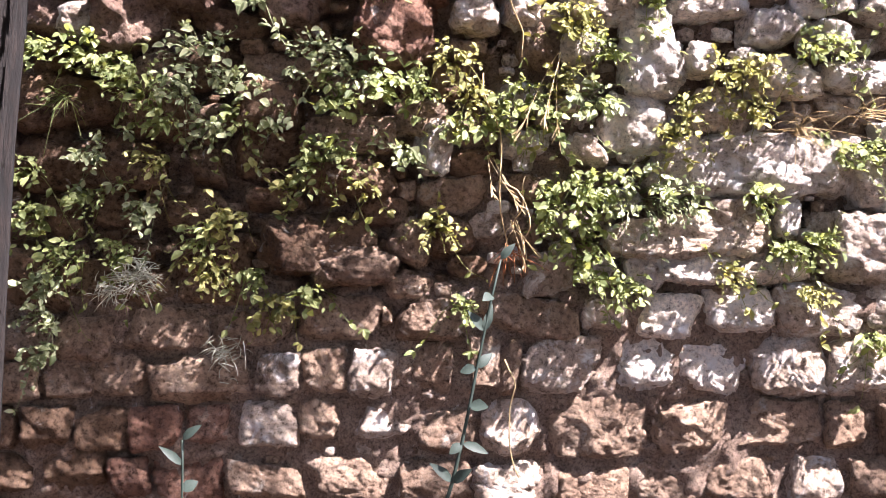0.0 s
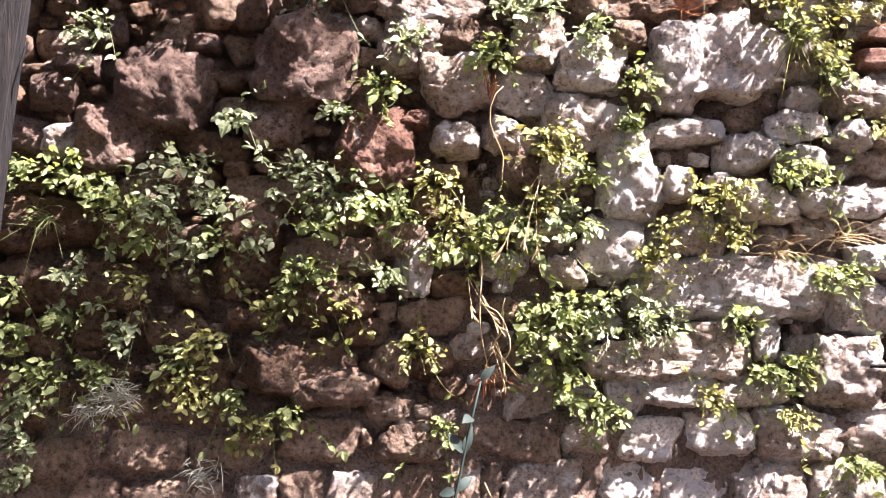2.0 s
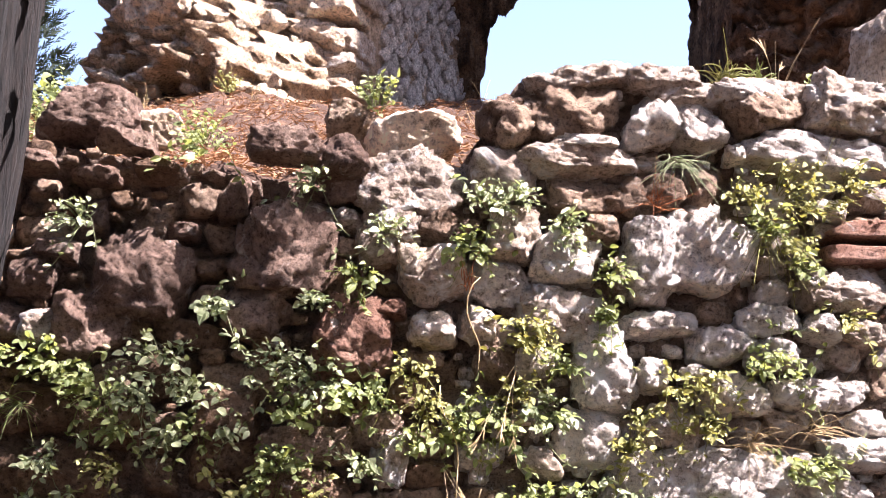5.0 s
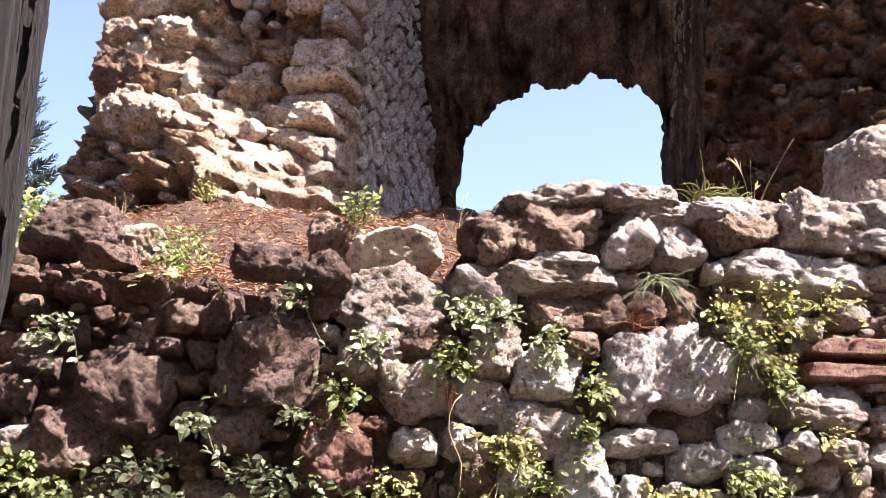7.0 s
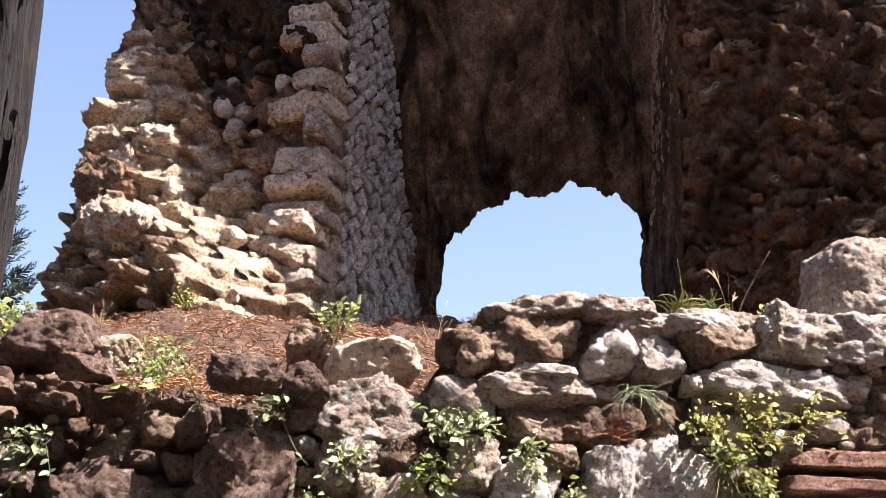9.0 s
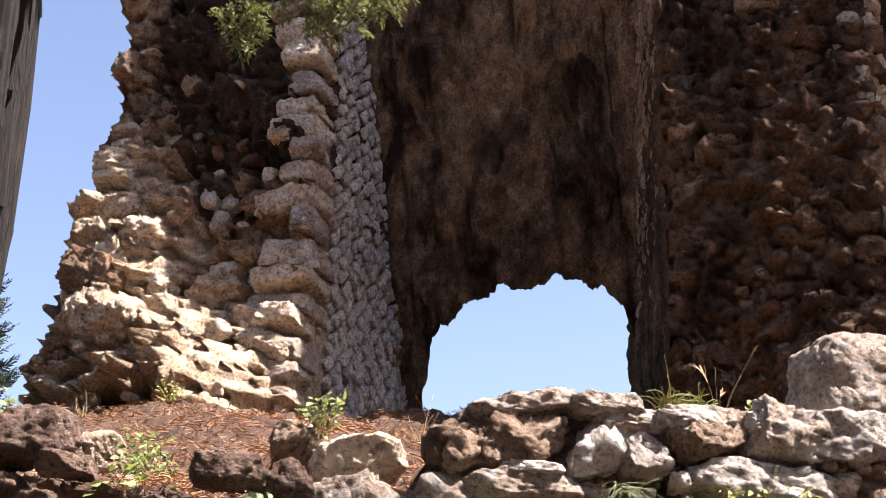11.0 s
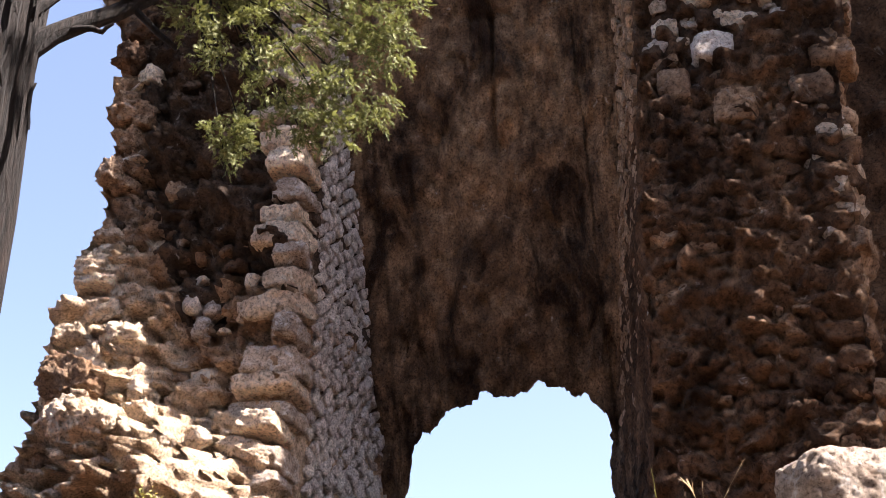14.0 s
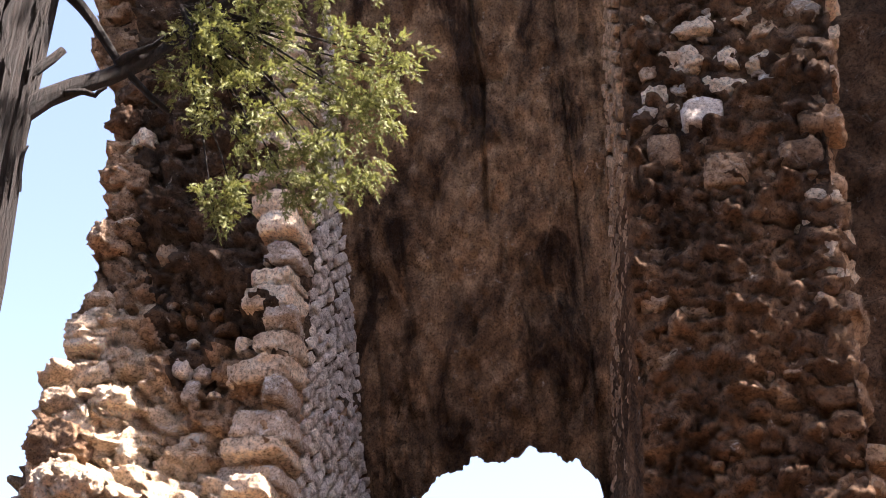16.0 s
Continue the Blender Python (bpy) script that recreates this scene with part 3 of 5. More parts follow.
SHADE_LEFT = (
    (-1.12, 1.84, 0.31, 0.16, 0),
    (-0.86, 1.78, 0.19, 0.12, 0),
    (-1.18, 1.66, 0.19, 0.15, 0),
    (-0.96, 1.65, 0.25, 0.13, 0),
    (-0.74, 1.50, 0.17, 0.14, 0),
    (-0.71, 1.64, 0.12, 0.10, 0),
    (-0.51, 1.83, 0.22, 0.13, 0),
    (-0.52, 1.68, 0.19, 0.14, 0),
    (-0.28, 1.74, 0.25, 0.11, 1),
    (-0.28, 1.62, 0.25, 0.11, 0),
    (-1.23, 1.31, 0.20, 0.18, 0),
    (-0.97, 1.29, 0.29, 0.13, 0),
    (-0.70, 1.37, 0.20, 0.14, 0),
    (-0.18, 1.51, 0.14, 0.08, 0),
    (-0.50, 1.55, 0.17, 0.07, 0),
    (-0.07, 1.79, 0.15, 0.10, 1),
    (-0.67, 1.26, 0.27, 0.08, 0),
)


placed = []


def overhang(x, z):
    """The western crest juts out over a hollow band of the wall."""
    if x > -0.05 or z < 2.34:
        return 0.0
    return 0.07 if z > 2.57 else -0.07


def set_stone(x, z, w, h, tone, parent, seed, y=4.0, proud=0.0, depth=0.0, n=9, name="stone"):
    r = np.random.default_rng(seed)
    d = depth or min(0.20, 0.10 + 0.45 * min(w, h))
    coursed = z < 1.27
    p, faces = rock_points(w * (0.99 if coursed else 1.12), d, h * (1.0 if coursed else 1.12), seed, n, box=r.uniform(6, 9) if coursed else r.uniform(3.2, 5), rough=0.08 if coursed else 0.105, cuts=7 if coursed else 11)
    me = mesh_of(name, p, faces, STONE[tone])
    m = pose(x, y + d / 2 - 0.02 - proud - overhang(x, z), z, r.normal(-10 if coursed else -7, 4), r.normal(0, 2.5), r.normal(3, 5))
    placed.append((x, z, w, h))
    return part_mesh(name, me, parent, "", m)


seed = 100
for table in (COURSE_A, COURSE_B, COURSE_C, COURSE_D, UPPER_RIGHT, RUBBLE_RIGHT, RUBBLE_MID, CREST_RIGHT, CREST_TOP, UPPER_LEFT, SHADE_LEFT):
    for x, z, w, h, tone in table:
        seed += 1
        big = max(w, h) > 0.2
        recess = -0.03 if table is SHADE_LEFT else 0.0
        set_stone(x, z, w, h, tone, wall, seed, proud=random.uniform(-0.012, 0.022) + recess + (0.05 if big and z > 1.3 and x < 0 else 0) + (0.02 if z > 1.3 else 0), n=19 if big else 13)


def fill_stones(x0, x1, z0, z1, sizes, tries, tones, limit, gap, seed):
    """Smaller stones packed where the large ones leave room."""
    r = np.random.default_rng(seed)
    out = []
    for k in range(tries):
        s = sizes[0] + (sizes[1] - sizes[0]) * (1 - k / tries) ** 1.4
        w, h = s * r.uniform(0.9, 1.7), s * r.uniform(0.65, 1.0)
        x, z = r.uniform(x0, x1), r.uniform(z0, z1)
        if z + h / 2 > wall_top(np.array([x]))[0]:
            continue
        if all(abs(x - a) > (w + c) / 2 * gap or abs(z - b) > (h + e) / 2 * gap for a, b, c, e in placed):
            placed.append((x, z, w, h))
            out.append((x, z, w, h, int(r.choice(tones))))
            if len(out) >= limit:
                break
    return out


def chips(name, stones, tones, label):
    """Small stones too many to count, joined by tone."""
    for tone in tones:
        soup = Soup()
        for i, (x, z, w, h, t) in enumerate(stones):
            if t == tone:
                p, f = rock_points(w, max(0.05, min(w, h)), h, 5000 + i + tone * 997, 4, box=4, rough=0.14, cuts=6)
                soup.add(p + np.array((x, 4.045 + 0.02 * math.sin(i * 2.7) - min(0.0, overhang(x, z)), z)), f)
        if soup.count:
            ob = part(name, soup.verts, soup.faces, STONE[tone], wall)
            tagged(ob, label, kind="stuff")


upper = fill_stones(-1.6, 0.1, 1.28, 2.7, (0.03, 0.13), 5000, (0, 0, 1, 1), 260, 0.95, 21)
upper += fill_stones(0.1, 2.2, 1.28, 2.9, (0.022, 0.11), 6000, (1, 2, 2, 3), 330, 0.93, 22)
lower = fill_stones(-1.6, 2.2, 0.62, 1.28, (0.012, 0.05), 2500, (1, 1, 2), 160, 0.97, 23)
for i, (x, z, w, h, tone) in enumerate(s for s in upper if s[2] > 0.085):
    set_stone(x, z, w, h, tone, wall, 900 + i, proud=-0.025, n=11)
chips("stone_chips", [s for s in upper if s[2] <= 0.085] + lower, (0, 1, 2, 3), "small stones wedged between the larger ones")
outer = fill_stones(-5.0, -1.6, 0.02, 2.6, (0.12, 0.2), 900, (0, 1), 120, 0.97, 24) + fill_stones(2.2, 5.5, 0.02, 2.8, (0.12, 0.2), 900, (1, 2), 120, 0.97, 25) + fill_stones(-1.6, 2.2, 0.02, 0.64, (0.1, 0.16), 900, (1, 2), 90, 0.97, 26)
chips("stone_facing", outer, (0, 1, 2), "rubble stones of the wall")

# ---------- the ruin ----------
TURN = radians(-24.0)


def ruin(u, v, z):
    """From the ruin's own plan (along the face, into the depth) to the world."""
    return np.stack((-0.2 + u * math.cos(TURN) - v * math.sin(TURN), 9.0 + u * math.sin(TURN) + v * math.cos(TURN), z + 0 * u), -1)


def pier(name, corners, z0, z1, step, relief, material, label, bulge=None, stony=1.0, crag=0.55):
    """A standing mass of masonry on a polygon, with an uneven skin."""
    loop, normals = [], []
    k = len(corners)
    for i in range(k):
        a, b = np.array(corners[i], float), np.array(corners[(i + 1) % k], float)
        n = max(2, int(np.linalg.norm(b - a) / step))
        d = (b - a) / np.linalg.norm(b - a)
        for j in range(n):
            loop.append(a + (b - a) * j / n)
            normals.append((d[1], -d[0]))
    loop, normals = np.array(loop), np.array(normals)
    zs = np.concatenate((np.arange(z0, 10.8, step), np.arange(10.8, z1 + 0.1, 0.1)))
    U = np.repeat(loop[None, :, 0], len(zs), 0)
    V = np.repeat(loop[None, :, 1], len(zs), 0)
    Z = np.repeat(zs[:, None], len(loop), 1)
    P = np.stack((U, V, Z), -1).reshape(-1, 3)
    along = np.where(np.abs(np.repeat(normals[None, :, 1], len(zs), 0)) > 0.5, U, V).reshape(-1)
    wob = fbm(P * 6, 2, 0.5, 3) * 0.05
    bumps, who = cells(along + wob, P[:, 2] + wob, 0.19, 9)
    # fractured blocks: flat breaks at two sizes
    _, large = cells(along + wob * 1.6, P[:, 2] + wob, 0.34, 14)
    _, small = cells(along + wob, P[:, 2] + wob * 1.4, 0.13, 15)
    broken = ((large - 0.5) * 1.0 + (small - 0.5) * 0.55) * relief * (1.6 - 1.5 * stony) * np.where((P[:, 0] > -0.45) & (P[:, 0] < 1), 0.35, 1.0)
    off = broken + fbm(P * 1.6, 2, 0.5, 11) * relief * 0.5 + fbm(P * 11, 3, 0.6, 17) * relief * 0.30 + (0.35 - np.abs(fbm(P * (4.5, 4.5, 6.5), 5, 0.62, 23))) * relief * crag + bumps * (0.25 + 0.9 * who) * relief * stony - relief * 0.6 * stony
    off = off + facets(P * (3.4, 3.4, 4.4), 41) * relief * (1.7 - 1.2 * stony) + facets(P * (8.5, 8.5, 10), 42) * relief * 0.6 + facets(P * 17.0, 43) * relief * 0.25
    off = off.reshape(U.shape) * np.where(np.abs(normals[None, :, 0]) > 0.5, 0.25, 1.0)
    U = U + normals[None, :, 0] * off
    V = V + normals[None, :, 1] * off
    if bulge is not None:
        dU, dV = bulge(U, V, Z)
        U, V = U + dU, V + dV
    verts = ruin(U, V, Z).reshape(-1, 3)
    n, m = U.shape
    faces = [(i * m + j, i * m + (j + 1) % m, (i + 1) * m + (j + 1) % m, (i + 1) * m + j) for i in range(n - 1) for j in range(m)]
    faces.append(tuple(range((n - 1) * m, n * m)))
    return part(name, verts, faces, material, None, label)


def smooth(a, b, x):
    t = np.clip((x - a) / (b - a), 0, 1)
    return t * t * (3 - 2 * t)


def core_edge(z):
    """Where the broken core begins along the western face: a slope at the foot, then a narrow upright strip."""
    return np.interp(z, (4.3, 4.9, 5.13, 5.38, 5.72, 6.04, 6.9, 7.47, 8.45, 9.3), (0.3, -0.10, -0.62, -0.82, -0.93, -1.18, -1.27, -1.47, -1.60, -1.74))


def left_core(u, z):
    """How far the broken core stands out of the face: most at the foot, away from the corner."""
    out = core_edge(z) - u
    rim = 0.35 + 0.65 * smooth(0.0, 0.7, u - outer_edge(z))
    return (0.10 + 0.33 * np.clip(6.9 - z, 0, 2.3)) * smooth(0.0, 0.85, out) * rim + 0.04 * smooth(0.0, 0.05, out)


def outer_edge(z):
    """Outer side of the western pier: stepped in over the heap at its foot."""
    return -1.79 - 0.12 * smooth(7.05, 6.6, z) - 0.04 * smooth(5.85, 5.65, z) - 0.03 * smooth(5.2, 4.9, z) - 0.35 * smooth(8.4, 9.6, z)


def left_bulge(U, V, Z):
    front = smooth(0.6, -0.1, V)
    side = smooth(-1.0, -1.70, U)
    return (outer_edge(Z) + 1.75) * side + 0.03 * np.sin(Z * 9.3) * side, -left_core(U, Z) * front


def east_lean(U, V, Z):
    return 0.030 * (Z - 6.0) + 0.13 * smooth(3.2, 4.0, U) * smooth(6.9, 8.2, Z), 0 * V


left_pier = tagged(pier("wall_pier_west", ((-0.06, 0), (0.08, 2.0), (-1.75, 2.0), (-1.75, 0)), 3.3, 14.5, 0.031, 0.12, EARTH_MORTAR, "", left_bulge, 0.3, 0.6),
                   "tall broken masonry pier with cream rubble core", "ruin wall", kind="structure")
# old face above the broken core: dark patina, with its shade in the colour
left_pier.data.materials.append(PATINA_SHADE)
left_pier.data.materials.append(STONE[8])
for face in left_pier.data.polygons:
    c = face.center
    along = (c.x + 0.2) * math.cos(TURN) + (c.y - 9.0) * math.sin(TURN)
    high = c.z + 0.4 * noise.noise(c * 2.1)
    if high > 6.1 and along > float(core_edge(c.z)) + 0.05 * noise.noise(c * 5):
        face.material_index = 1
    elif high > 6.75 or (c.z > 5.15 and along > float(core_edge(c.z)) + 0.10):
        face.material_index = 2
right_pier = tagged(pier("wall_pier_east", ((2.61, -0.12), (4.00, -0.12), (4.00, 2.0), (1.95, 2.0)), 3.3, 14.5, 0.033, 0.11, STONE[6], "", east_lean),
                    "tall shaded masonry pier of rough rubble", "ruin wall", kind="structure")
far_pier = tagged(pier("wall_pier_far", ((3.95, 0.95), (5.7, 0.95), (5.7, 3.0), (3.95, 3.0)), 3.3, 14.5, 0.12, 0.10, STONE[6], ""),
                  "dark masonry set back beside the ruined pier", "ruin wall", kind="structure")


def niche_depth(u, z):
    """The back of the niche leans forward as it rises, and rounds into its sides."""
    x = np.clip(np.abs(u - 1.12) / 1.1, 0, 1)
    return np.maximum(1.72 - 0.285 * (z - 4.9), 0.25) - 0.10 * x ** 6


def arch_edge(u):
    """Lower edge of the back wall: a ragged breach."""
    x = (u - 1.14) / np.where(u < 1.14, 0.91, 0.90)
    e = np.where(x < 0, 2.6, 4.6)
    rise = 4.4 + 1.31 * np.maximum(1 - np.abs(x) ** e, 0) ** (1 / e)
    line = np.stack((u, u * 0, u * 0), -1).reshape(-1, 3)
    tooth = np.round(fbm(line * 5.5, 2, 0.7, 5) * 1.6).reshape(u.shape) * 0.030 + fbm(line * 22.0, 2, 0.6, 8).reshape(u.shape) * 0.010
    return np.where(np.abs(x) < 1, rise + tooth, 4.0)


def build_back_wall():
    us = np.unique(np.concatenate((np.linspace(-0.1, 2.75, 250), (0.229, 0.231, 0.235, 0.245, 0.26, 2.041, 2.039, 2.035, 2.025, 2.01))))
    s = np.linspace(0, 1, 190)
    U, S = np.meshgrid(us, s, indexing="ij")
    low = arch_edge(U)
    Z = low + (14.3 - low) * S ** 1.35
    P = np.stack((U, 0 * U, Z), -1).reshape(-1, 3)
    rel = (fbm(P * (1.7, 1, 0.9), 4, 0.5, 31) * 0.07 + fbm(P * (9, 1, 6), 5, 0.68, 33) * 0.03 + facets(P * (7, 1, 4) + 0.5, 35) * 0.045).reshape(U.shape)
    crack = np.exp(-((U - 1.30 - 0.025 * np.sin(Z * 3.1)) / 0.024) ** 2) * smooth(7.5, 7.8, Z)
    crack = crack + np.exp(-((Z - 8.84 + 0.05 * (U - 1.3)) / 0.024) ** 2) * smooth(1.04, 1.10, U) * smooth(1.56, 1.48, U)
    rel = rel + 0.11 * crack
    depth = niche_depth(U, Z)
    front = ruin(U, depth + rel, Z)
    back = ruin(U - 0.18 * smooth(1.6, 0.6, U) + 0.04 * smooth(1.6, 2.0, U), depth + 0.36 + rel * 0.5, Z + 0.20 * np.exp(-(Z - low) / 0.3))
    v, f = closed_sheet(front, back)
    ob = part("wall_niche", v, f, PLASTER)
    return tagged(ob, "stained plastered back wall of the niche with ragged breach", "ruin wall", kind="structure")


build_back_wall()
# unseen cap added over the niche to keep sky and sun out
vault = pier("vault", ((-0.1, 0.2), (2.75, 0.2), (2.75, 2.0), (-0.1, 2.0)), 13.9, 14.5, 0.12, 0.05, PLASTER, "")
tagged(vault, "unseen cover added over the niche to block sky and sun", "vault", kind="structure")

def ruin_stone(u, v, z, w, h, d, tone, parent, seed, n=8, rough=0.13, box=4.0, name="stone", tilt=4, cuts=10):
    r = np.random.default_rng(seed)
    p, faces = rock_points(w, d, h, seed, n, box, rough, cuts)
    me = mesh_of(name, p, faces, STONE[tone] if isinstance(tone, int) else tone)
    at = ruin(np.array(u), np.array(v), np.array(z))
    m = Matrix.Translation(Vector(at)) @ pose(0, 0, 0, r.normal(-3, tilt), r.normal(0, tilt), -24 + r.normal(0, 5))
    return part_mesh(name, me, parent, "", m)


# corner stones of the western pier, course on course
r = np.random.default_rng(44)
z = 4.25
k = 0
while z < 10.4:
    h = r.uniform(0.12, 0.22)
    w = r.uniform(0.32, 0.54) if r.random() < 0.7 else r.uniform(0.20, 0.32)
    ruin_stone(-w / 2 + 0.02 - 0.20 * max(0.0, z - 8.5), 0.10 - r.uniform(0, 0.06) - (0.20 if z < 4.85 else 0.0), z + h / 2, w, h, 0.44, 5 if r.random() < 0.6 else 2, left_pier, 3000 + k, 13, 0.10, 8.0, "quoin", 4, 6)
    z += h + r.uniform(0.005, 0.05)
    k += 1

# rubble of the western pier
spots = []
for i in range(1500):
    u, z = r.uniform(-1.95, -0.34), r.uniform(4.2, 10.2)
    core = left_core(np.array(u), np.array(z))
    s = 0.08 + 0.30 * r.uniform(0, 1) ** 1.6 if core > 0.15 else r.uniform(0.05, 0.17)
    w, h = s * r.uniform(0.8, 1.5), s * r.uniform(0.6, 1.05)
    if u < float(outer_edge(z)) + 0.15:
        continue
    room = 0.62 if core > 0.15 else 0.50
    if all(abs(u - a) > (w + c) * room or abs(z - b) > (h + e) * room for a, b, c, e in spots):
        spots.append((u, z, w, h))
        tone = (5 if z < 6.8 else 8) if core > 0.06 else int(r.choice((5, 2, 8, 8) if z < 6.3 else (6, 6, 8, 6))) if z < 6.7 or r.random() < 0.15 else PATINA_SHADE
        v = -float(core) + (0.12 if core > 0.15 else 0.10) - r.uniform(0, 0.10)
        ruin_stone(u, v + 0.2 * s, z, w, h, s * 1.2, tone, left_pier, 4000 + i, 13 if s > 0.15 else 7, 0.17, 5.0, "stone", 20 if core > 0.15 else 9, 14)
    if len(spots) > 290:
        break
# large blocks lying in the broken core
for k, (u, z, w, h, tone) in enumerate(((-0.80, 5.36, 0.42, 0.34, 5), (-1.08, 4.83, 0.34, 0.26, 5), (-1.62, 5.36, 0.50, 0.36, 8), (-1.80, 4.70, 0.30, 0.28, 8), (-0.24, 4.68, 0.40, 0.20, 5),
                                        (-1.34, 5.72, 0.30, 0.20, 5), (-1.42, 6.20, 0.36, 0.22, 5), (-1.25, 6.42, 0.26, 0.22, 8), (-0.45, 5.00, 0.26, 0.20, 5), (-1.58, 5.02, 0.44, 0.30, 5))):
    ruin_stone(u, 0.06 - float(left_core(np.array(u), np.array(z))), z, w, h, 0.36, tone, left_pier, 4930 + k, 22, 0.14, 4.5, "stone", 16, 12)
# two pale stones that show in the dark face
ruin_stone(-0.90, -0.02, 6.07, 0.15, 0.15, 0.16, 3, left_pier, 4901, 16, 0.08, 3.0, "stone", 4, 5)
ruin_stone(-0.80, 0.0, 5.86, 0.12, 0.18, 0.15, 2, left_pier, 4902, 16, 0.10, 4.0, "stone", 4, 8)
# ragged outer edge of the western pier
z, k = 4.3, 0
while z < 10.5:
    h = r.uniform(0.09, 0.26)
    w = r.uniform(0.24, 0.42)
    tone = 5 if z < 6.7 else int(r.choice((8, 8, 6, 1, 5)))
    ruin_stone(float(outer_edge(z)) + w / 2 + r.uniform(-0.03, 0.09), r.uniform(0.05, 0.25) - float(left_core(np.array(-1.7), np.array(z))) * 0.7, z + h / 2, w, h * 1.1, 0.5, tone, left_pier, 4950 + k, 12, 0.15, 5.0, "stone", 6, 13)
    z += h * 0.9
    k += 1

# rubble of the eastern pier, and its outer corner
spots = [(3.16, 7.50, 0.30, 0.26), (2.88, 7.20, 0.24, 0.36), (3.30, 6.98, 0.34, 0.30)]
for i, (u, z, w, h) in enumerate(spots):
    ruin_stone(u + 0.03 * (z - 6), -0.03, z, w, h, 0.3, (3, 8, 8)[i], right_pier, 6915 + i, 18, 0.05, 7.0, "stone", 6, 5)
for i in range(3000):
    u, z = r.uniform(2.74, 3.98), r.uniform(4.3, 10.2)
    s = 0.29 - 0.23 * (i / 3000) ** 0.45 + r.uniform(-0.03, 0.03)
    w, h = s * r.uniform(0.9, 1.6), s * r.uniform(0.55, 0.95)
    if all(abs(u - a) > (w + c) * 0.47 or abs(z - b) > (h + e) * 0.47 for a, b, c, e in spots):
        spots.append((u, z, w, h))
        # darkest stones low on the pier, paler ones with height
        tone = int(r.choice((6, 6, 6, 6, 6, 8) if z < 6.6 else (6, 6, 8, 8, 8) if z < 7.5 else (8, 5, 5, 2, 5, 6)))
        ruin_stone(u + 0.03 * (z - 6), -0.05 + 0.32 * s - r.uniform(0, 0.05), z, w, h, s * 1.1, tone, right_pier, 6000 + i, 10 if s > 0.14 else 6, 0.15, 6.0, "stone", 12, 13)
    if len(spots) > 420:
        break
z, k = 4.5, 0
while z < 10.6:
    h = r.uniform(0.13, 0.28)
    ruin_stone(3.92 + 0.030 * (z - 6) + 0.13 * float(smooth(6.9, 8.2, z)) + r.uniform(-0.06, 0.05), 0.05 + r.uniform(0, 0.1), z + h / 2, r.uniform(0.2, 0.4), h, 0.4, 8 if r.random() < (0.75 if z < 7.6 else 0.3) else 5, right_pier, 7900 + k, 7, 0.14, 5.0, "quoin")
    z += h * 0.97
    k += 1


def facing_blocks(u, slope, side, parent, material, z0, z1, v0, seed, label):
    """Small square stones set on their corners in a slanting net on the reveal of the niche."""
    r = np.random.default_rng(seed)
    shapes = []
    for q in range(6):
        p, f = rock_points(0.07, 0.084 + 0.005 * q, 0.094 - 0.004 * (q % 3), 8000 + q, 4, 11, 0.10, 3)
        shapes.append((p, f, mesh_of("facing_stone", p, f, material)))
    soup = Soup()
    z, row, made = z0, 0, 0
    yaw = math.degrees(TURN) - math.degrees(math.atan(slope))
    while z < z1:
        v = v0 + (0.072 if row % 2 else 0.0)
        while v < float(niche_depth(np.array(u + slope * v), np.array(z))) + 0.12:
            q = int(r.integers(0, 6))
            out = side * r.uniform(-0.030, 0.008)
            at = ruin(np.array(u + slope * v + out), np.array(v + r.normal(0, 0.009)), np.array(z + r.normal(0, 0.010)))
            m = Matrix.Translation(Vector(at)) @ pose(0, 0, 0, 0, 0, yaw + r.normal(0, 4)) @ pose(0, 0, 0, 47 + r.normal(0, 6), r.normal(0, 4), 0)
            if made < 300 and 4.3 < z < 8.2 and v < 0.75:
                part_mesh("facing_stone", shapes[q][2], parent, "", m)
                made += 1
            else:
                soup.add([m @ Vector(c) for c in shapes[q][0]], shapes[q][1])
            v += 0.145
        z += 0.071
        row += 1
    tagged(part("facing_stones", soup.verts, soup.faces, material, parent), label, kind="stuff")


facing_blocks(-0.04, 0.07, 1, left_pier, JAMB_STONE, 4.2, 9.9, 0.34, 51, "small pale square stones set in a slanting net")
facing_blocks(2.62, -0.33, -1, right_pier, REVEAL_STONE, 4.2, 9.9, 0.06, 52, "small tan square stones set in a slanting net")


# ---------- the tree beside the path ----------
def spray(soup, at, way, length, r, flat=0.35, dense=1.0):
    """A scaly conifer frond: a stem with short side shoots."""
    way = Vector(way).normalized()
    side = way.cross(Vector((r.uniform(-1, 1), r.uniform(-1, 1), r.uniform(-1, 1)))).normalized()
    n = int(9 * dense) + 3
    p = Vector(at)
    for i in range(n):
        s = i / n
        p = p + way * (length / n) + Vector((0, 0, -0.10 * length * s / n))
        for sgn in (-1, 1):
            d = (way * 0.75 + side * sgn * 0.7 + Vector(r.normal(0, 0.22, 3))).normalized()
            ln = length * 0.42 * (1 - s * 0.75) * r.uniform(0.7, 1.2)
            w = ln * 0.10 + 0.0008
            t = d.cross(way).cross(d).normalized() * w
            soup.add((p - t * 0.5, p + d * ln * 0.5 - t, p + d * ln, p + d * ln * 0.5 + t, p + t * 0.5), ((0, 1, 3, 4), (1, 2, 3)))
    soup.add((p, p + way * length * 0.12 + side * 0.002, p + way * length * 0.2, p + way * length * 0.12 - side * 0.002), ((0, 1, 2, 3),))


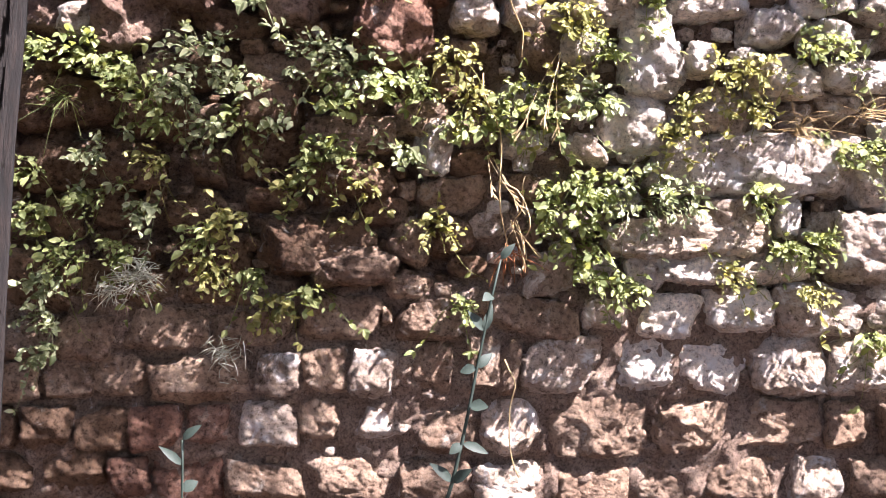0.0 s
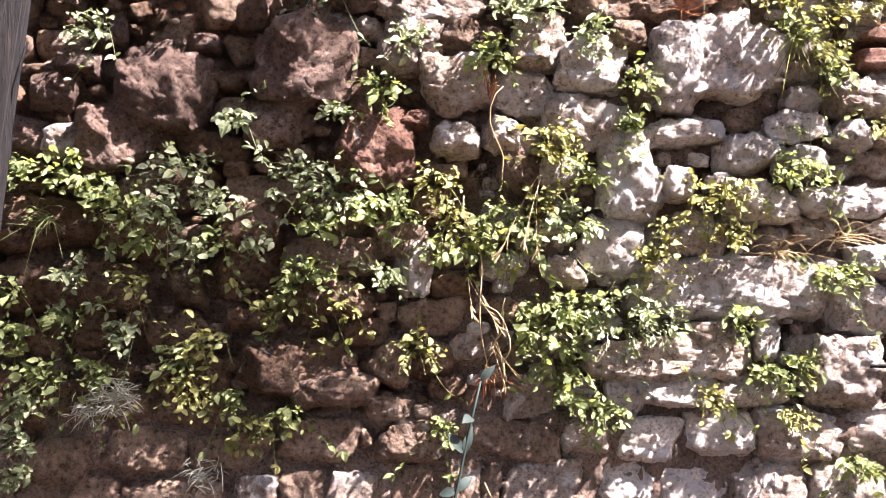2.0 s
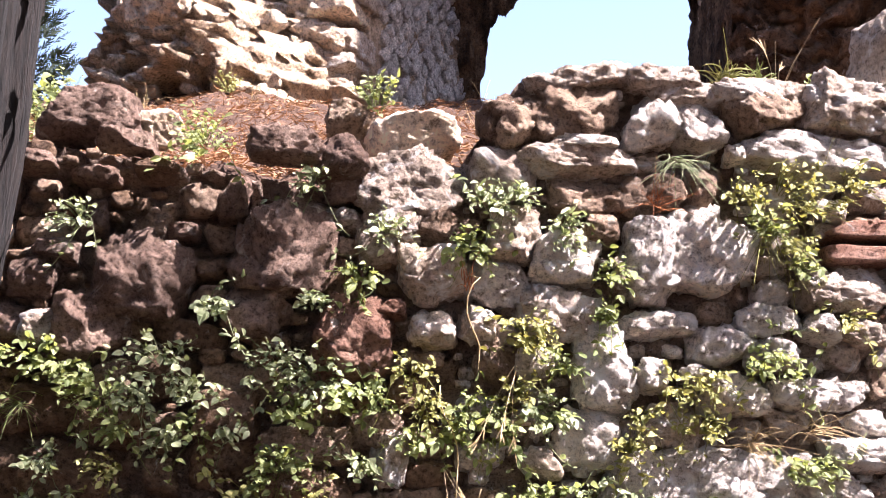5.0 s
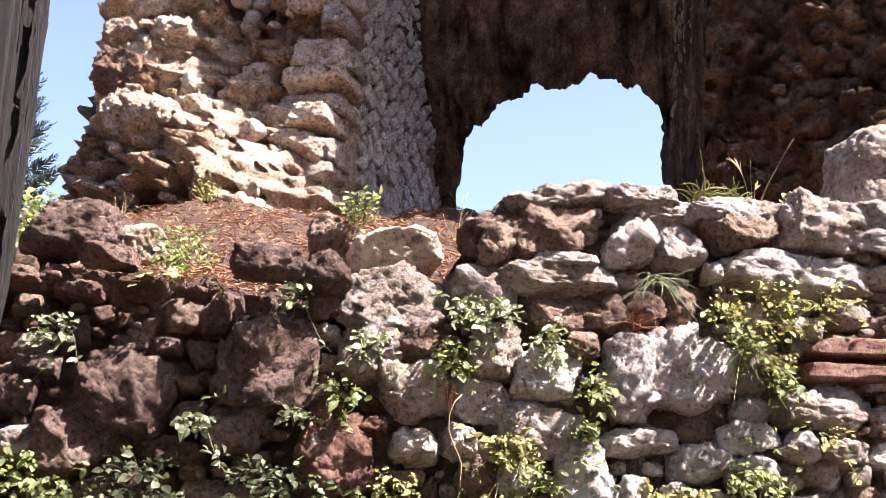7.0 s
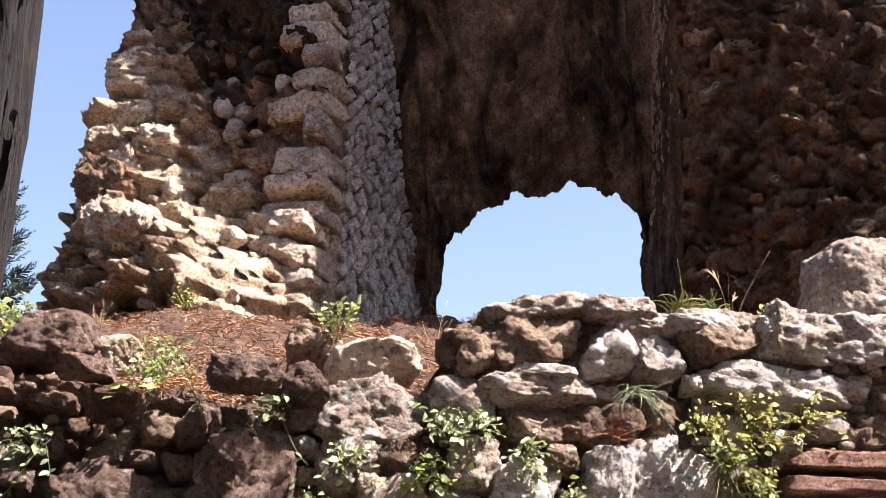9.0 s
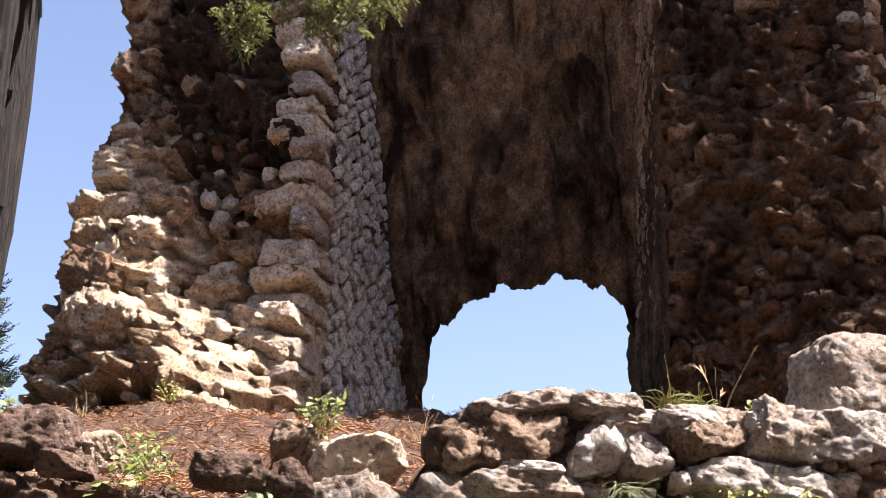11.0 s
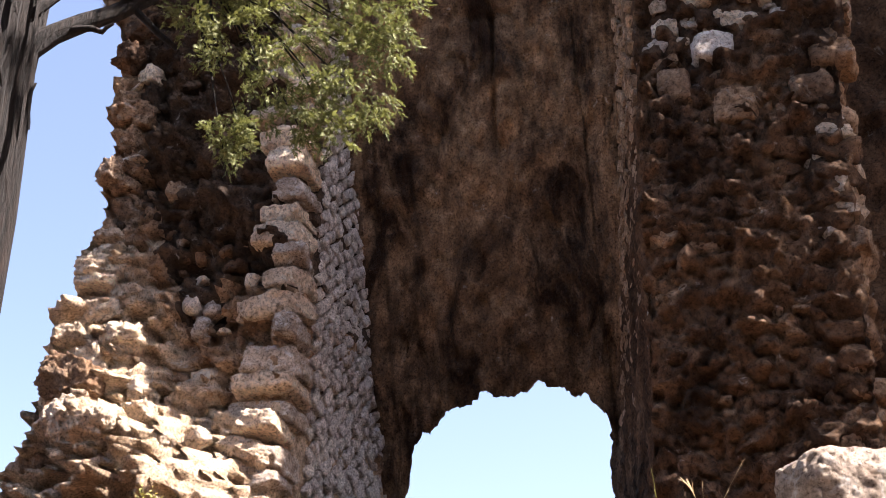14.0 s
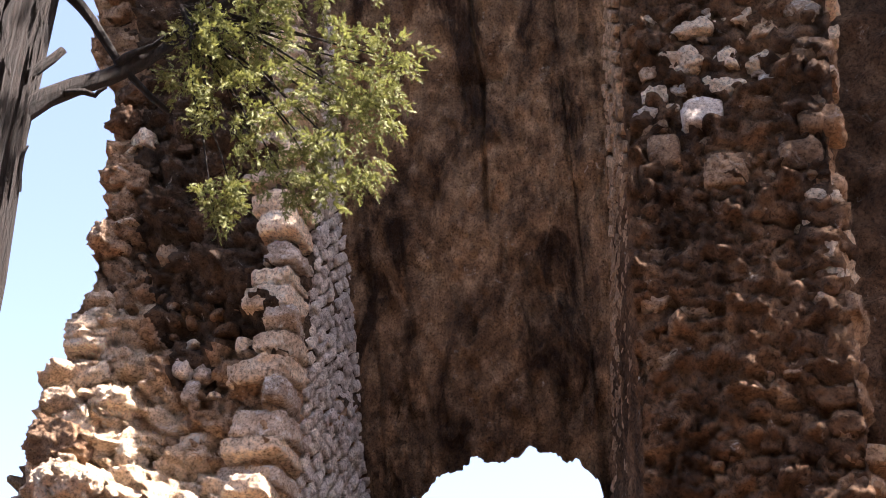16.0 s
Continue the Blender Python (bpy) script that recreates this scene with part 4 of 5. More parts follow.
tree = thing("conifer_tree", "old leaning conifer with fibrous grey bark and green sprays", "tree", (-1.25, 3.2, 0))
trunk_path = [(-1.372 + 0.225 * min(1, i / 7) + 0.03 * min(1, max(0, (i - 5) / 4)) + 0.004 * i + 0.012 * math.sin(i * 0.9), 3.2, i * 0.35 - 0.05) for i in range(24)]
trunk_path = [Vector((x + 1.25, 0, z)) for x, y, z in trunk_path]
v, f = ring_tube([Vector((p.x, 0, p.z)) for p in trunk_path], [0.155 - 0.0025 * i for i in range(24)], 120, 0.34, 4)
trunk = part("trunk", v, f, BARK, tree)
strips = Soup()
sr = np.random.default_rng(5)
for _ in range(520):
    z0, a = sr.uniform(0.6, 6.5), sr.uniform(0, 6.283)
    ln, wd, lift = sr.uniform(0.10, 0.45), sr.uniform(0.004, 0.013), sr.uniform(0.0, 0.016)
    ring = []
    for q in range(6):
        zz = z0 + ln * q / 5
        at = zz / 0.35
        base = trunk_path[min(22, int(at))].lerp(trunk_path[min(23, int(at) + 1)], at % 1)
        rad = 0.160 - 0.0025 * at + lift * (1 + 0.8 * abs(q - 2.5) / 2.5)
        aa = a + 0.05 * math.sin(q * 1.3 + a * 5)
        half = wd * (1 - abs(q - 2.5) / 3.2)
        out = Vector((math.cos(aa), math.sin(aa), 0))
        side = Vector((-math.sin(aa), math.cos(aa), 0))
        p = Vector((base.x, base.y, zz)) + out * rad
        ring += [p - side * half, p + out * 0.006, p + side * half]
    strips.add(ring, [(3 * q + k, 3 * q + k + 1, 3 * q + k + 4, 3 * q + k + 3) for q in range(5) for k in range(2)])
tagged(part("bark_strip", strips.verts, strips.faces, BARK, trunk, "peeling strips of bark"), kind="stuff")


def limb(a, b, r0, r1, seed, steps=12, sway=0.12, parent=tree, origin=(1.25, -3.2, 0), name="limb"):
    pts = [p + Vector(origin) for p in bent(a, b, steps, sway, seed)]
    v, f = ring_tube(pts, [r0 + (r1 - r0) * i / steps for i in range(steps + 1)], 9, 0.15, seed)
    part(name, v, f, BARK, parent)
    return pts


limb((-1.10, 3.2, 3.86), (-0.25, 3.35, 4.75), 0.040, 0.012, 3)
limb((-0.86, 3.22, 4.10), (-0.72, 3.2, 4.12), 0.014, 0.004, 21, 5, 0.03)
limb((-0.72, 3.24, 4.24), (-0.52, 3.2, 4.36), 0.016, 0.004, 22, 6, 0.04)
limb((-0.98, 3.2, 4.55), (-0.55, 3.30, 4.12), 0.022, 0.008, 5, 8, 0.05)
limb((-1.0, 3.2, 4.08), (-0.88, 3.2, 4.24), 0.022, 0.012, 8, 5, 0.03)
limb((-1.0, 3.2, 4.7), (0.3, 3.2, 5.2), 0.05, 0.015, 9)
limb((-1.1, 3.18, 3.2), (-0.97, 3.08, 4.7), 0.022, 0.018, 12, 14, 0.04)

soup = Soup()
r = np.random.default_rng(61)
frond_lobes = ((-0.37, 4.36, 0.12), (-0.26, 4.18, 0.14), (-0.10, 4.20, 0.12), (0.0, 4.08, 0.10), (0.06, 4.24, 0.10), (0.13, 4.31, 0.06), (0.03, 3.93, 0.07), (-0.10, 3.93, 0.10), (-0.24, 3.96, 0.12), (-0.34, 3.81, 0.07), (-0.37, 3.73, 0.035),
               (-0.46, 4.18, 0.09), (-0.47, 4.36, 0.09), (-0.26, 4.41, 0.09), (-0.06, 3.81, 0.045), (0.09, 4.12, 0.06), (-0.17, 3.83, 0.06), (-0.04, 4.37, 0.07), (-0.36, 4.62, 0.2), (-0.08, 4.78, 0.28), (-0.24, 4.70, 0.24), (-0.42, 4.27, 0.12), (-0.36, 4.08, 0.10))
for cx, cz, size in frond_lobes:
    for _ in range(int(14 + 1250 * size * size)):
        d = Vector(r.normal(size=3)).normalized() * r.uniform(0.0, 1.0) ** 0.45
        at = Vector((cx + d.x * size, 3.2 + d.y * size * 0.9, cz + d.z * size * 1.1))
        way = (Vector((d.x * 0.8 + 0.25, d.y * 0.6 - 0.15, d.z * 0.5 - 0.35)) + Vector(r.normal(0, 0.35, 3))).normalized()
        reach = r.uniform(0.03, 0.075)
        for q in range(16):
            s = q / 15
            p = at + way * reach * s + Vector((0, 0, -0.012 * s * s)) + Vector(r.normal(0, 0.004 + 0.006 * (1 - s), 3))
            spray(soup, p + Vector((1.25, -3.2, 0)), way + Vector(r.normal(0, 0.55, 3)), r.uniform(0.013, 0.027), r, dense=0.55)
    twig = bent((-0.55, 3.25, 4.50), (cx, 3.2, cz), 6, 0.06, cx * 9 + cz)
    v, f = ring_tube([p + Vector((1.25, -3.2, 0)) for p in twig], [0.007 - 0.0009 * i for i in range(7)], 5)
    part("twig", v, f, BARK, tree)
tagged(part("spray", soup.verts, soup.faces, CONIFER, tree, "yellow-green scaly conifer sprays", smooth=False), kind="stuff")
crown = Soup()
for cx, cy, cz, size in ((0.10, 2.4, 6.6, 0.75), (-0.7, 2.9, 7.2, 0.9), (-1.6, 3.1, 6.8, 0.9), (-1.1, 3.2, 8.0, 0.9)):
    limb((-1.05, 3.2, cz - 1.0), (cx, cy, cz), 0.05, 0.012, int(cz * 10))
    for _ in range(200):
        d = Vector(r.normal(size=3)).normalized() * r.uniform(0, 1) ** 0.4 * size
        spray(crown, Vector((cx + 1.25, cy - 3.2, cz)) + d, d + Vector((0, 0, 0.2)), r.uniform(0.12, 0.22), r)
tagged(part("crown", crown.verts, crown.faces, CONIFER, tree, smooth=False), kind="stuff")

# small dark conifer on the bank
shrub = thing("juniper_shrub", "dark spiky juniper shrub growing on the bank", "shrub", (-1.88, 6.0, 3.1))
soup = Soup()
for i in range(700):
    s = r.uniform(0, 1)
    a = r.uniform(0, 6.283)
    rad = 0.34 * (1 - s * s * 0.7) * r.uniform(0.3, 1.0)
    at = Vector((rad * math.cos(a), rad * math.sin(a), 0.05 + s * 1.05))
    spray(soup, at, Vector((math.cos(a), math.sin(a), 0.9)), r.uniform(0.07, 0.14), r)
part("foliage", soup.verts, soup.faces, CONIFER_DARK, shrub, smooth=False)
v, f = ring_tube([Vector((0, 0, -0.2)), Vector((0.02, 0, 0.5)), Vector((0, 0.02, 1.1))], [0.04, 0.025, 0.006], 8)
part("stem", v, f, BARK, shrub)

# boulder on the wall's crest, and rocks lying on the bank
def loose_rock(name, x, y, z, w, d, h, tone, seed, label, turn=0, n=22, rough=0.08, cuts=12):
    p, f = rock_points(w, d, h, seed, n, 3.4, rough, cuts)
    me = mesh_of(name, p, f, STONE[tone])
    ob = new(name, me)
    ob.matrix_basis = pose(x, y, z, 4, -6, turn)
    return tagged(ob, label, "rock")


loose_rock("boulder", 1.76, 4.25, 3.045, 0.52, 0.40, 0.40, 2, 811, "large grey limestone boulder resting on the wall", 12, 36, 0.055, 14)
loose_rock("rock", -1.02, 4.20, 2.79, 0.34, 0.3, 0.19, 7, 812, "brown rock half sunk in needles")
loose_rock("rock", 0.03, 4.30, 2.765, 0.30, 0.34, 0.17, 5, 813, "pale sandy slab on the needle bank", 10)
loose_rock("rock", -0.18, 4.48, 2.86, 0.22, 0.2, 0.17, 1, 814, "reddish rock behind the sandy slab")
loose_rock("rock", -0.81, 4.25, 2.77, 0.16, 0.14, 0.13, 5, 815, "small pale rock on the needle bank")
loose_rock("rock", -0.48, 4.55, 2.80, 0.09, 0.08, 0.06, 5, 816, "small flat stone on the needle bank")
for k in range(16):
    x, y = r.uniform(-1.5, 0.3), r.uniform(4.2, 7.5)
    size = r.uniform(0.03, 0.09)
    loose_rock("rock", x, y, float(ground_height(np.array(x), np.array(y))) + size * 0.2, size * 1.3, size, size * 0.8, int(r.choice((1, 5, 7, 7))), 840 + k, "small stone lying among the needles", r.uniform(0, 180), 8)

# ---------- bricks let into the retaining wall ----------
for k, (x, z, w) in enumerate(((1.50, 2.422, 0.36), (1.50, 2.348, 0.38), (1.88, 2.42, 0.34), (1.90, 2.346, 0.36))):
    p, f = rock_points(w, 0.16, 0.060, 8600 + k, 12, 9, 0.05, 2)
    part_mesh("brick", mesh_of("brick", p, f, BRICK), wall, "worn red brick", pose(x, 4.035, z, -4, 0.6, 1))

# ---------- plants on the retaining wall: x, z, reach, kind (green, grey-green, yellow-green) ----------
PLANTS_A = (
    (-1.06, 2.00, 0.10, 0),
    (-0.72, 1.96, 0.15, 1),
    (-0.59, 1.91, 0.09, 1),
    (-0.89, 1.89, 0.12, 0),
    (-0.77, 1.88, 0.07, 1),
    (-0.24, 1.94, 0.14, 1),
    (-0.38, 2.00, 0.08, 1),
    (-0.31, 1.86, 0.08, 0),
    (-0.49, 1.80, 0.06, 1),
    (-0.84, 1.79, 0.07, 0),
    (-0.69, 1.76, 0.07, 1),
    (-1.03, 1.71, 0.08, 1),
    (-0.86, 1.67, 0.07, 2),
    (-1.04, 1.56, 0.07, 0),
    (-0.89, 1.52, 0.06, 1),
    (-1.21, 1.50, 0.09, 0),
    (-0.96, 1.40, 0.07, 0),
    (-1.12, 1.38, 0.09, 0),
    (-1.23, 1.64, 0.07, 0),
    (-1.18, 1.30, 0.07, 1),
    (-1.20, 1.20, 0.07, 1),
    (-1.19, 1.10, 0.06, 1),
)
PLANTS_B = (
    (-0.73, 1.44, 0.09, 0),
    (-0.70, 1.34, 0.10, 2),
    (-0.64, 1.49, 0.07, 2),
    (-0.56, 1.32, 0.06, 0),
    (-0.49, 1.24, 0.08, 2),
    (-0.40, 1.27, 0.06, 0),
    (-0.34, 1.64, 0.11, 0),
    (-0.44, 1.60, 0.06, 2),
    (-0.23, 1.59, 0.06, 2),
    (-0.31, 1.70, 0.06, 0),
    (-0.12, 1.70, 0.06, 1),
    (-0.07, 1.87, 0.07, 0),
    (0.03, 1.97, 0.09, 2),
    (0.08, 1.86, 0.10, 2),
    (0.04, 1.77, 0.07, 0),
    (0.23, 1.85, 0.10, 0),
    (0.29, 1.78, 0.10, 0),
    (0.44, 1.85, 0.11, 1),
    (0.39, 2.07, 0.10, 2),
    (0.48, 2.00, 0.07, 0),
    (0.36, 1.56, 0.12, 0),
    (0.46, 1.59, 0.10, 0),
)
PLANTS_C = (
    (0.58, 1.56, 0.15, 1),
    (0.70, 1.56, 0.10, 1),
    (0.40, 1.44, 0.12, 0),
    (0.45, 1.35, 0.10, 0),
    (0.55, 1.30, 0.08, 0),
    (0.30, 1.50, 0.07, 0),
    (-0.02, 1.47, 0.09, 2),
    (0.84, 1.94, 0.10, 2),
    (0.94, 1.94, 0.08, 2),
    (0.73, 1.82, 0.08, 2),
    (1.09, 2.02, 0.08, 0),
    (1.18, 2.00, 0.07, 0),
    (0.68, 1.75, 0.07, 2),
    (0.95, 1.56, 0.08, 0),
    (1.10, 1.42, 0.08, 0),
    (1.02, 1.40, 0.06, 0),
    (0.85, 1.32, 0.08, 2),
    (1.10, 1.27, 0.06, 2),
    (1.29, 1.13, 0.06, 0),
    (1.20, 1.69, 0.07, 0),
    (1.27, 1.70, 0.06, 0),
    (0.93, 1.82, 0.05, 2),
)
PLANTS_D = (
    (0.06, 1.24, 0.05, 0),
    (-1.20, 2.01, 0.07, 0),
    (-0.37, 1.72, 0.05, 0),
    (-0.95, 1.95, 0.07, 0),
    (-0.61, 1.80, 0.05, 0),
    (-0.16, 1.89, 0.06, 0),
    (0.16, 1.78, 0.07, 0),
    (0.34, 1.90, 0.08, 2),
    (-0.61, 2.65, 0.10, 0),
    (-0.28, 2.54, 0.07, 1),
    (-0.99, 2.42, 0.09, 1),
    (-0.05, 2.40, 0.08, 1),
    (-0.12, 2.26, 0.09, 0),
    (-0.25, 2.17, 0.06, 1),
    (0.20, 2.36, 0.09, 0),
    (0.34, 2.49, 0.10, 1),
    (0.50, 2.40, 0.09, 1),
    (0.64, 2.28, 0.08, 0),
    (0.62, 2.14, 0.05, 0),
    (1.18, 2.52, 0.15, 2),
    (1.12, 2.43, 0.09, 0),
    (1.29, 2.49, 0.09, 2),
)
PLANTS_E = (
    (1.22, 2.31, 0.06, 0),
    (0.38, 2.09, 0.10, 2),
    (1.41, 2.58, 0.07, 2),
    (1.37, 2.15, 0.05, 2),
    (1.05, 2.53, 0.08, 2),
    (0.25, 2.50, 0.07, 1),
    (1.21, 2.37, 0.07, 2),
    (-0.56, 2.16, 0.06, 1),
)


LEAVES = (LEAF_GREEN, LEAF_GREY, LEAF_YELLOW)
WORDS = ("green leafy wall plant rooted in the stone joints", "sunlit grey-green wall plant hanging from the joints", "yellowing green wall plant growing between stones")


def wall_plant(x, y, z, reach, kind, seed, upright=0.15):
    r = np.random.default_rng(seed)
    ob = thing("wall_plant", WORDS[kind], "plant", (x, y, z), "wall plants")
    stems, leaves = Soup(), Soup()
    count = int(6 + 210 * reach)
    for i in range(count):
        a = r.uniform(0, 6.283)
        far = reach * r.uniform(0.35, 1.0)
        tip = Vector((math.cos(a) * far, -r.uniform(0.03, 0.11) - 0.25 * reach, math.sin(a) * far * 0.75 + upright * reach * 0.5 - 0.02))
        root = Vector((math.cos(a) * far * 0.25, 0.05, math.sin(a) * far * 0.2))
        pts = []
        for k in range(6):
            s = k / 5
            p = root.lerp(tip, s)
            p.z += 0.25 * far * math.sin(s * math.pi) * 0.6
            pts.append(p)
        stems.strand(pts, 0.0016, 0.0008)
        small = 0.62 if r.random() < 0.5 else 1.0
        n = int(r.integers(3, 7))
        for k in range(n):
            s = 0.30 + 0.70 * k / (n - 1)
            at = pts[0].lerp(pts[-1], s)
            at.z += 0.25 * far * math.sin(s * math.pi) * 0.6
            spin = r.uniform(0, 6.283)
            way = (tip - root).normalized() * 0.6 + Vector((math.cos(spin), -0.5, math.sin(spin) * 0.7 - 0.15))
            up = Vector((0.35, -0.7, 0.75)) + Vector(r.normal(0, 0.35, 3))
            size = (0.011 + 0.028 * r.random() ** 1.6) * small * (1.15 if kind != 2 else 0.95)
            leaves.leaf(at, way, up, size, size * r.uniform(0.46, 0.74), r.uniform(0.1, 0.5), r.uniform(0.0, 0.45))
    # loose sprigs that trail out of the clump
    for i in range(int(r.integers(2, 6)) if upright < 0.5 else 0):
        drop = r.uniform(0.06, 0.20) * (1.0 if r.random() < 0.7 else -0.6)
        out = r.uniform(-0.14, 0.14)
        root = Vector((r.uniform(-0.6, 0.6) * reach, 0.03, r.uniform(-0.4, 0.4) * reach))
        pts = [root + Vector((out * s, -0.06 * math.sin(s * 2.2), -drop * s + 0.02 * math.sin(s * 5 + i))) for s in (0, 0.17, 0.34, 0.5, 0.67, 0.84, 1.0)]
        stems.strand(pts, 0.0014, 0.0007)
        for k in range(int(r.integers(4, 10))):
            at = pts[int(r.integers(1, 7))]
            spin = r.uniform(0, 6.283)
            size = r.uniform(0.010, 0.036)
            leaves.leaf(at, Vector((math.cos(spin), -0.6, math.sin(spin) * 0.8 - 0.2)), Vector((0.35, -0.7, 0.75)) + Vector(r.normal(0, 0.4, 3)), size, size * r.uniform(0.45, 0.7), r.uniform(0.1, 0.5), r.uniform(0.0, 0.5))
    tagged(part("stem", stems.verts, stems.faces, LEAVES[kind], ob), kind="stuff")
    tagged(part("foliage", leaves.verts, leaves.faces, LEAVES[kind], ob, smooth=False), kind="stuff")
    return ob


number = 0
for table in (PLANTS_A, PLANTS_B, PLANTS_C, PLANTS_D, PLANTS_E):
    for x, z, reach, kind in table:
        number += 1
        wall_plant(x, 3.97, z, reach, kind, 12000 + number)

# plants on the bank and on the crest
for k, (x, y, reach, kind) in enumerate(((-0.09, 4.40, 0.10, 0), (-1.14, 4.34, 0.10, 0), (-1.24, 4.5, 0.12, 0), (-1.35, 4.9, 0.10, 0), (-1.07, 8.2, 0.12, 2), (-0.64, 4.10, 0.08, 0), (1.37, 4.2, 0.05, 0))):
    z = 2.95 if x > 1 else max(2.72 if x > -0.7 else 2.88, float(ground_height(np.array(x), np.array(y))) + 0.05)
    z = 2.92 if -0.2 < x < 0 else z
    wall_plant(x, y, z, reach, kind, 13000 + k, 0.9)


def tuft(name, label, category, at, blades, length, spread, lean, material, seed, thick=0.0014, droop=0.5, heads=0):
    r = np.random.default_rng(seed)
    ob = thing(name, label, category, at)
    soup, tops = Soup(), Soup()
    for i in range(blades):
        d = Vector((lean[0] + r.normal(0, spread), lean[1] + r.normal(0, spread * 0.6), lean[2] + r.normal(0, spread * 0.5))).normalized()
        ln = length * r.uniform(0.5, 1.15)
        side = Vector(r.normal(0, 1, 3)) * 0.25 * ln
        base = Vector(r.normal(0, 0.012 if length > 0.055 else 0.026, 3))
        pts = []
        for k in range(8):
            s = k / 7
            pts.append(base + d * ln * s + side * s * s + Vector((0, 0, -droop * ln * s * s)))
        soup.strand(pts, thick, thick * 0.4)
        if i < heads:
            for j in range(9):
                way = (pts[-1] - pts[-3]).normalized() + Vector(r.normal(0, 0.28, 3))
                tops.leaf(pts[-3].lerp(pts[-1], j / 9), way, Vector((0.2, -1, 0.4)), ln * 0.26, 0.0035, 0.1, 0.1)
    blade = part("blade", soup.verts, soup.faces, material, ob)
    tagged(blade, kind="stuff")
    if tops.count:
        part("seed_head", tops.verts, tops.faces, STRAW, blade, "pale feathery seed head", smooth=False)
    return ob


tuft("dry_grass", "dry straw-coloured grass with a feathery seed head", "grass", (0.34, 3.93, 1.98), 3, 0.16, 0.12, (-0.25, -0.4, -0.6), STRAW, 1, 0.0012, 0.5, 3)
tuft("dry_grass", "dry straw-coloured grass with a feathery seed head", "grass", (0.14, 3.93, 1.68), 3, 0.12, 0.2, (0.05, -0.5, -0.5), STRAW, 2, 0.0011, 0.3, 3)
tuft("dry_grass", "withered straw hanging over dark roots", "grass", (0.20, 3.93, 1.47), 7, 0.10, 0.5, (-0.2, -0.4, -0.5), STRAW, 3, 0.0011, 0.4, 3)
tuft("dry_grass", "tangle of dry straw lying on a stone ledge", "grass", (1.06, 3.97, 1.76), 34, 0.16, 0.7, (0.1, -0.6, 0.15), STRAW, 4, 0.0014, 0.5)
tuft("dry_grass", "tangle of dry straw lying on a stone ledge", "grass", (1.25, 3.97, 1.80), 24, 0.18, 0.7, (0.5, -0.5, 0.3), STRAW, 5, 0.0014, 0.4)
tuft("withered_weed", "rust-brown withered weed below dry grass", "weed", (0.20, 3.94, 1.40), 26, 0.07, 0.9, (0, -0.6, -0.4), RUST, 6, 0.0018)
tuft("withered_weed", "rust-brown withered weed between pale stones", "weed", (0.20, 3.95, 2.22), 16, 0.08, 0.4, (0, -0.3, 0.9), RUST, 7, 0.0018, 0.1)
tuft("grey_herb", "silvery grey herb with thin drooping leaves", "herb", (-0.90, 3.93, 1.33), 150, 0.048, 1.9, (0.1, -0.6, 0.3), LEAF_SILVER, 8, 0.0019, 0.3)
tuft("grey_herb", "silvery grey herb with thin drooping leaves", "herb", (-0.98, 3.93, 1.29), 90, 0.044, 1.9, (-0.3, -0.6, 0.1), LEAF_SILVER, 9, 0.0019, 0.3)
tuft("grey_herb", "small silvery herb on a ledge of the wall", "herb", (-0.64, 3.94, 1.10), 60, 0.05, 1.3, (0.05, -0.5, -0.1), LEAF_SILVER, 10, 0.0018, 0.3)
tuft("grey_herb", "grey-green wiry herb spilling over the crest stones", "herb", (0.84, 3.94, 2.62), 44, 0.12, 1.1, (0.1, -0.6, -0.1), LEAF_GREY, 11, 0.0014, 0.6)
tuft("dry_grass", "thin dry stalks at the foot of the crest stones", "grass", (0.78, 3.95, 2.48), 30, 0.14, 0.7, (0.0, -0.5, 0.3), RUST, 12, 0.0012, 0.2)
tuft("green_grass", "fresh green grass tuft on the wall's crest", "grass", (1.05, 4.12, 2.93), 70, 0.11, 0.6, (0, -0.2, 0.8), LEAF_YELLOW, 13, 0.0030, 0.4)
tuft("green_grass", "fresh green grass tuft on the wall's crest", "grass", (1.16, 4.12, 2.93), 60, 0.085, 0.7, (0, -0.2, 0.8), LEAF_GREEN, 14, 0.0034, 0.4)
tuft("dry_grass", "tall dry stalks with small round heads", "grass", (1.24, 4.2, 2.92), 5, 0.21, 0.14, (0.12, -0.1, 1.0), STRAW, 15, 0.0012, 0.05, 2)
tuft("dry_grass", "dry golden grass beside the niche", "grass", (0.42, 6.5, 3.42), 14, 0.24, 0.3, (0, 0, 1.0), STRAW, 16, 0.0018, 0.15)
tuft("dry_grass", "dry grass at the foot of the ruin", "grass", (-0.9, 8.1, 3.95), 40, 0.22, 0.6, (0, -0.2, 0.8), STRAW, 17, 0.002, 0.4)
tuft("dry_grass", "dry grass at the foot of the ruin", "grass", (-1.6, 8.2, 3.98), 30, 0.2, 0.6, (0, -0.2, 0.8), STRAW, 18, 0.002, 0.4)
tuft("green_grass", "thin green grass hanging among yellow leaves", "grass", (1.12, 3.95, 2.42), 30, 0.17, 0.5, (0.2, -0.6, -0.3), LEAF_YELLOW, 19, 0.0016, 0.5)
tuft("green_grass", "thin grass among leaves in the shaded joints", "grass", (-1.12, 3.95, 1.85), 30, 0.10, 0.7, (0, -0.6, -0.1), LEAF_GREEN, 20, 0.0016, 0.4)

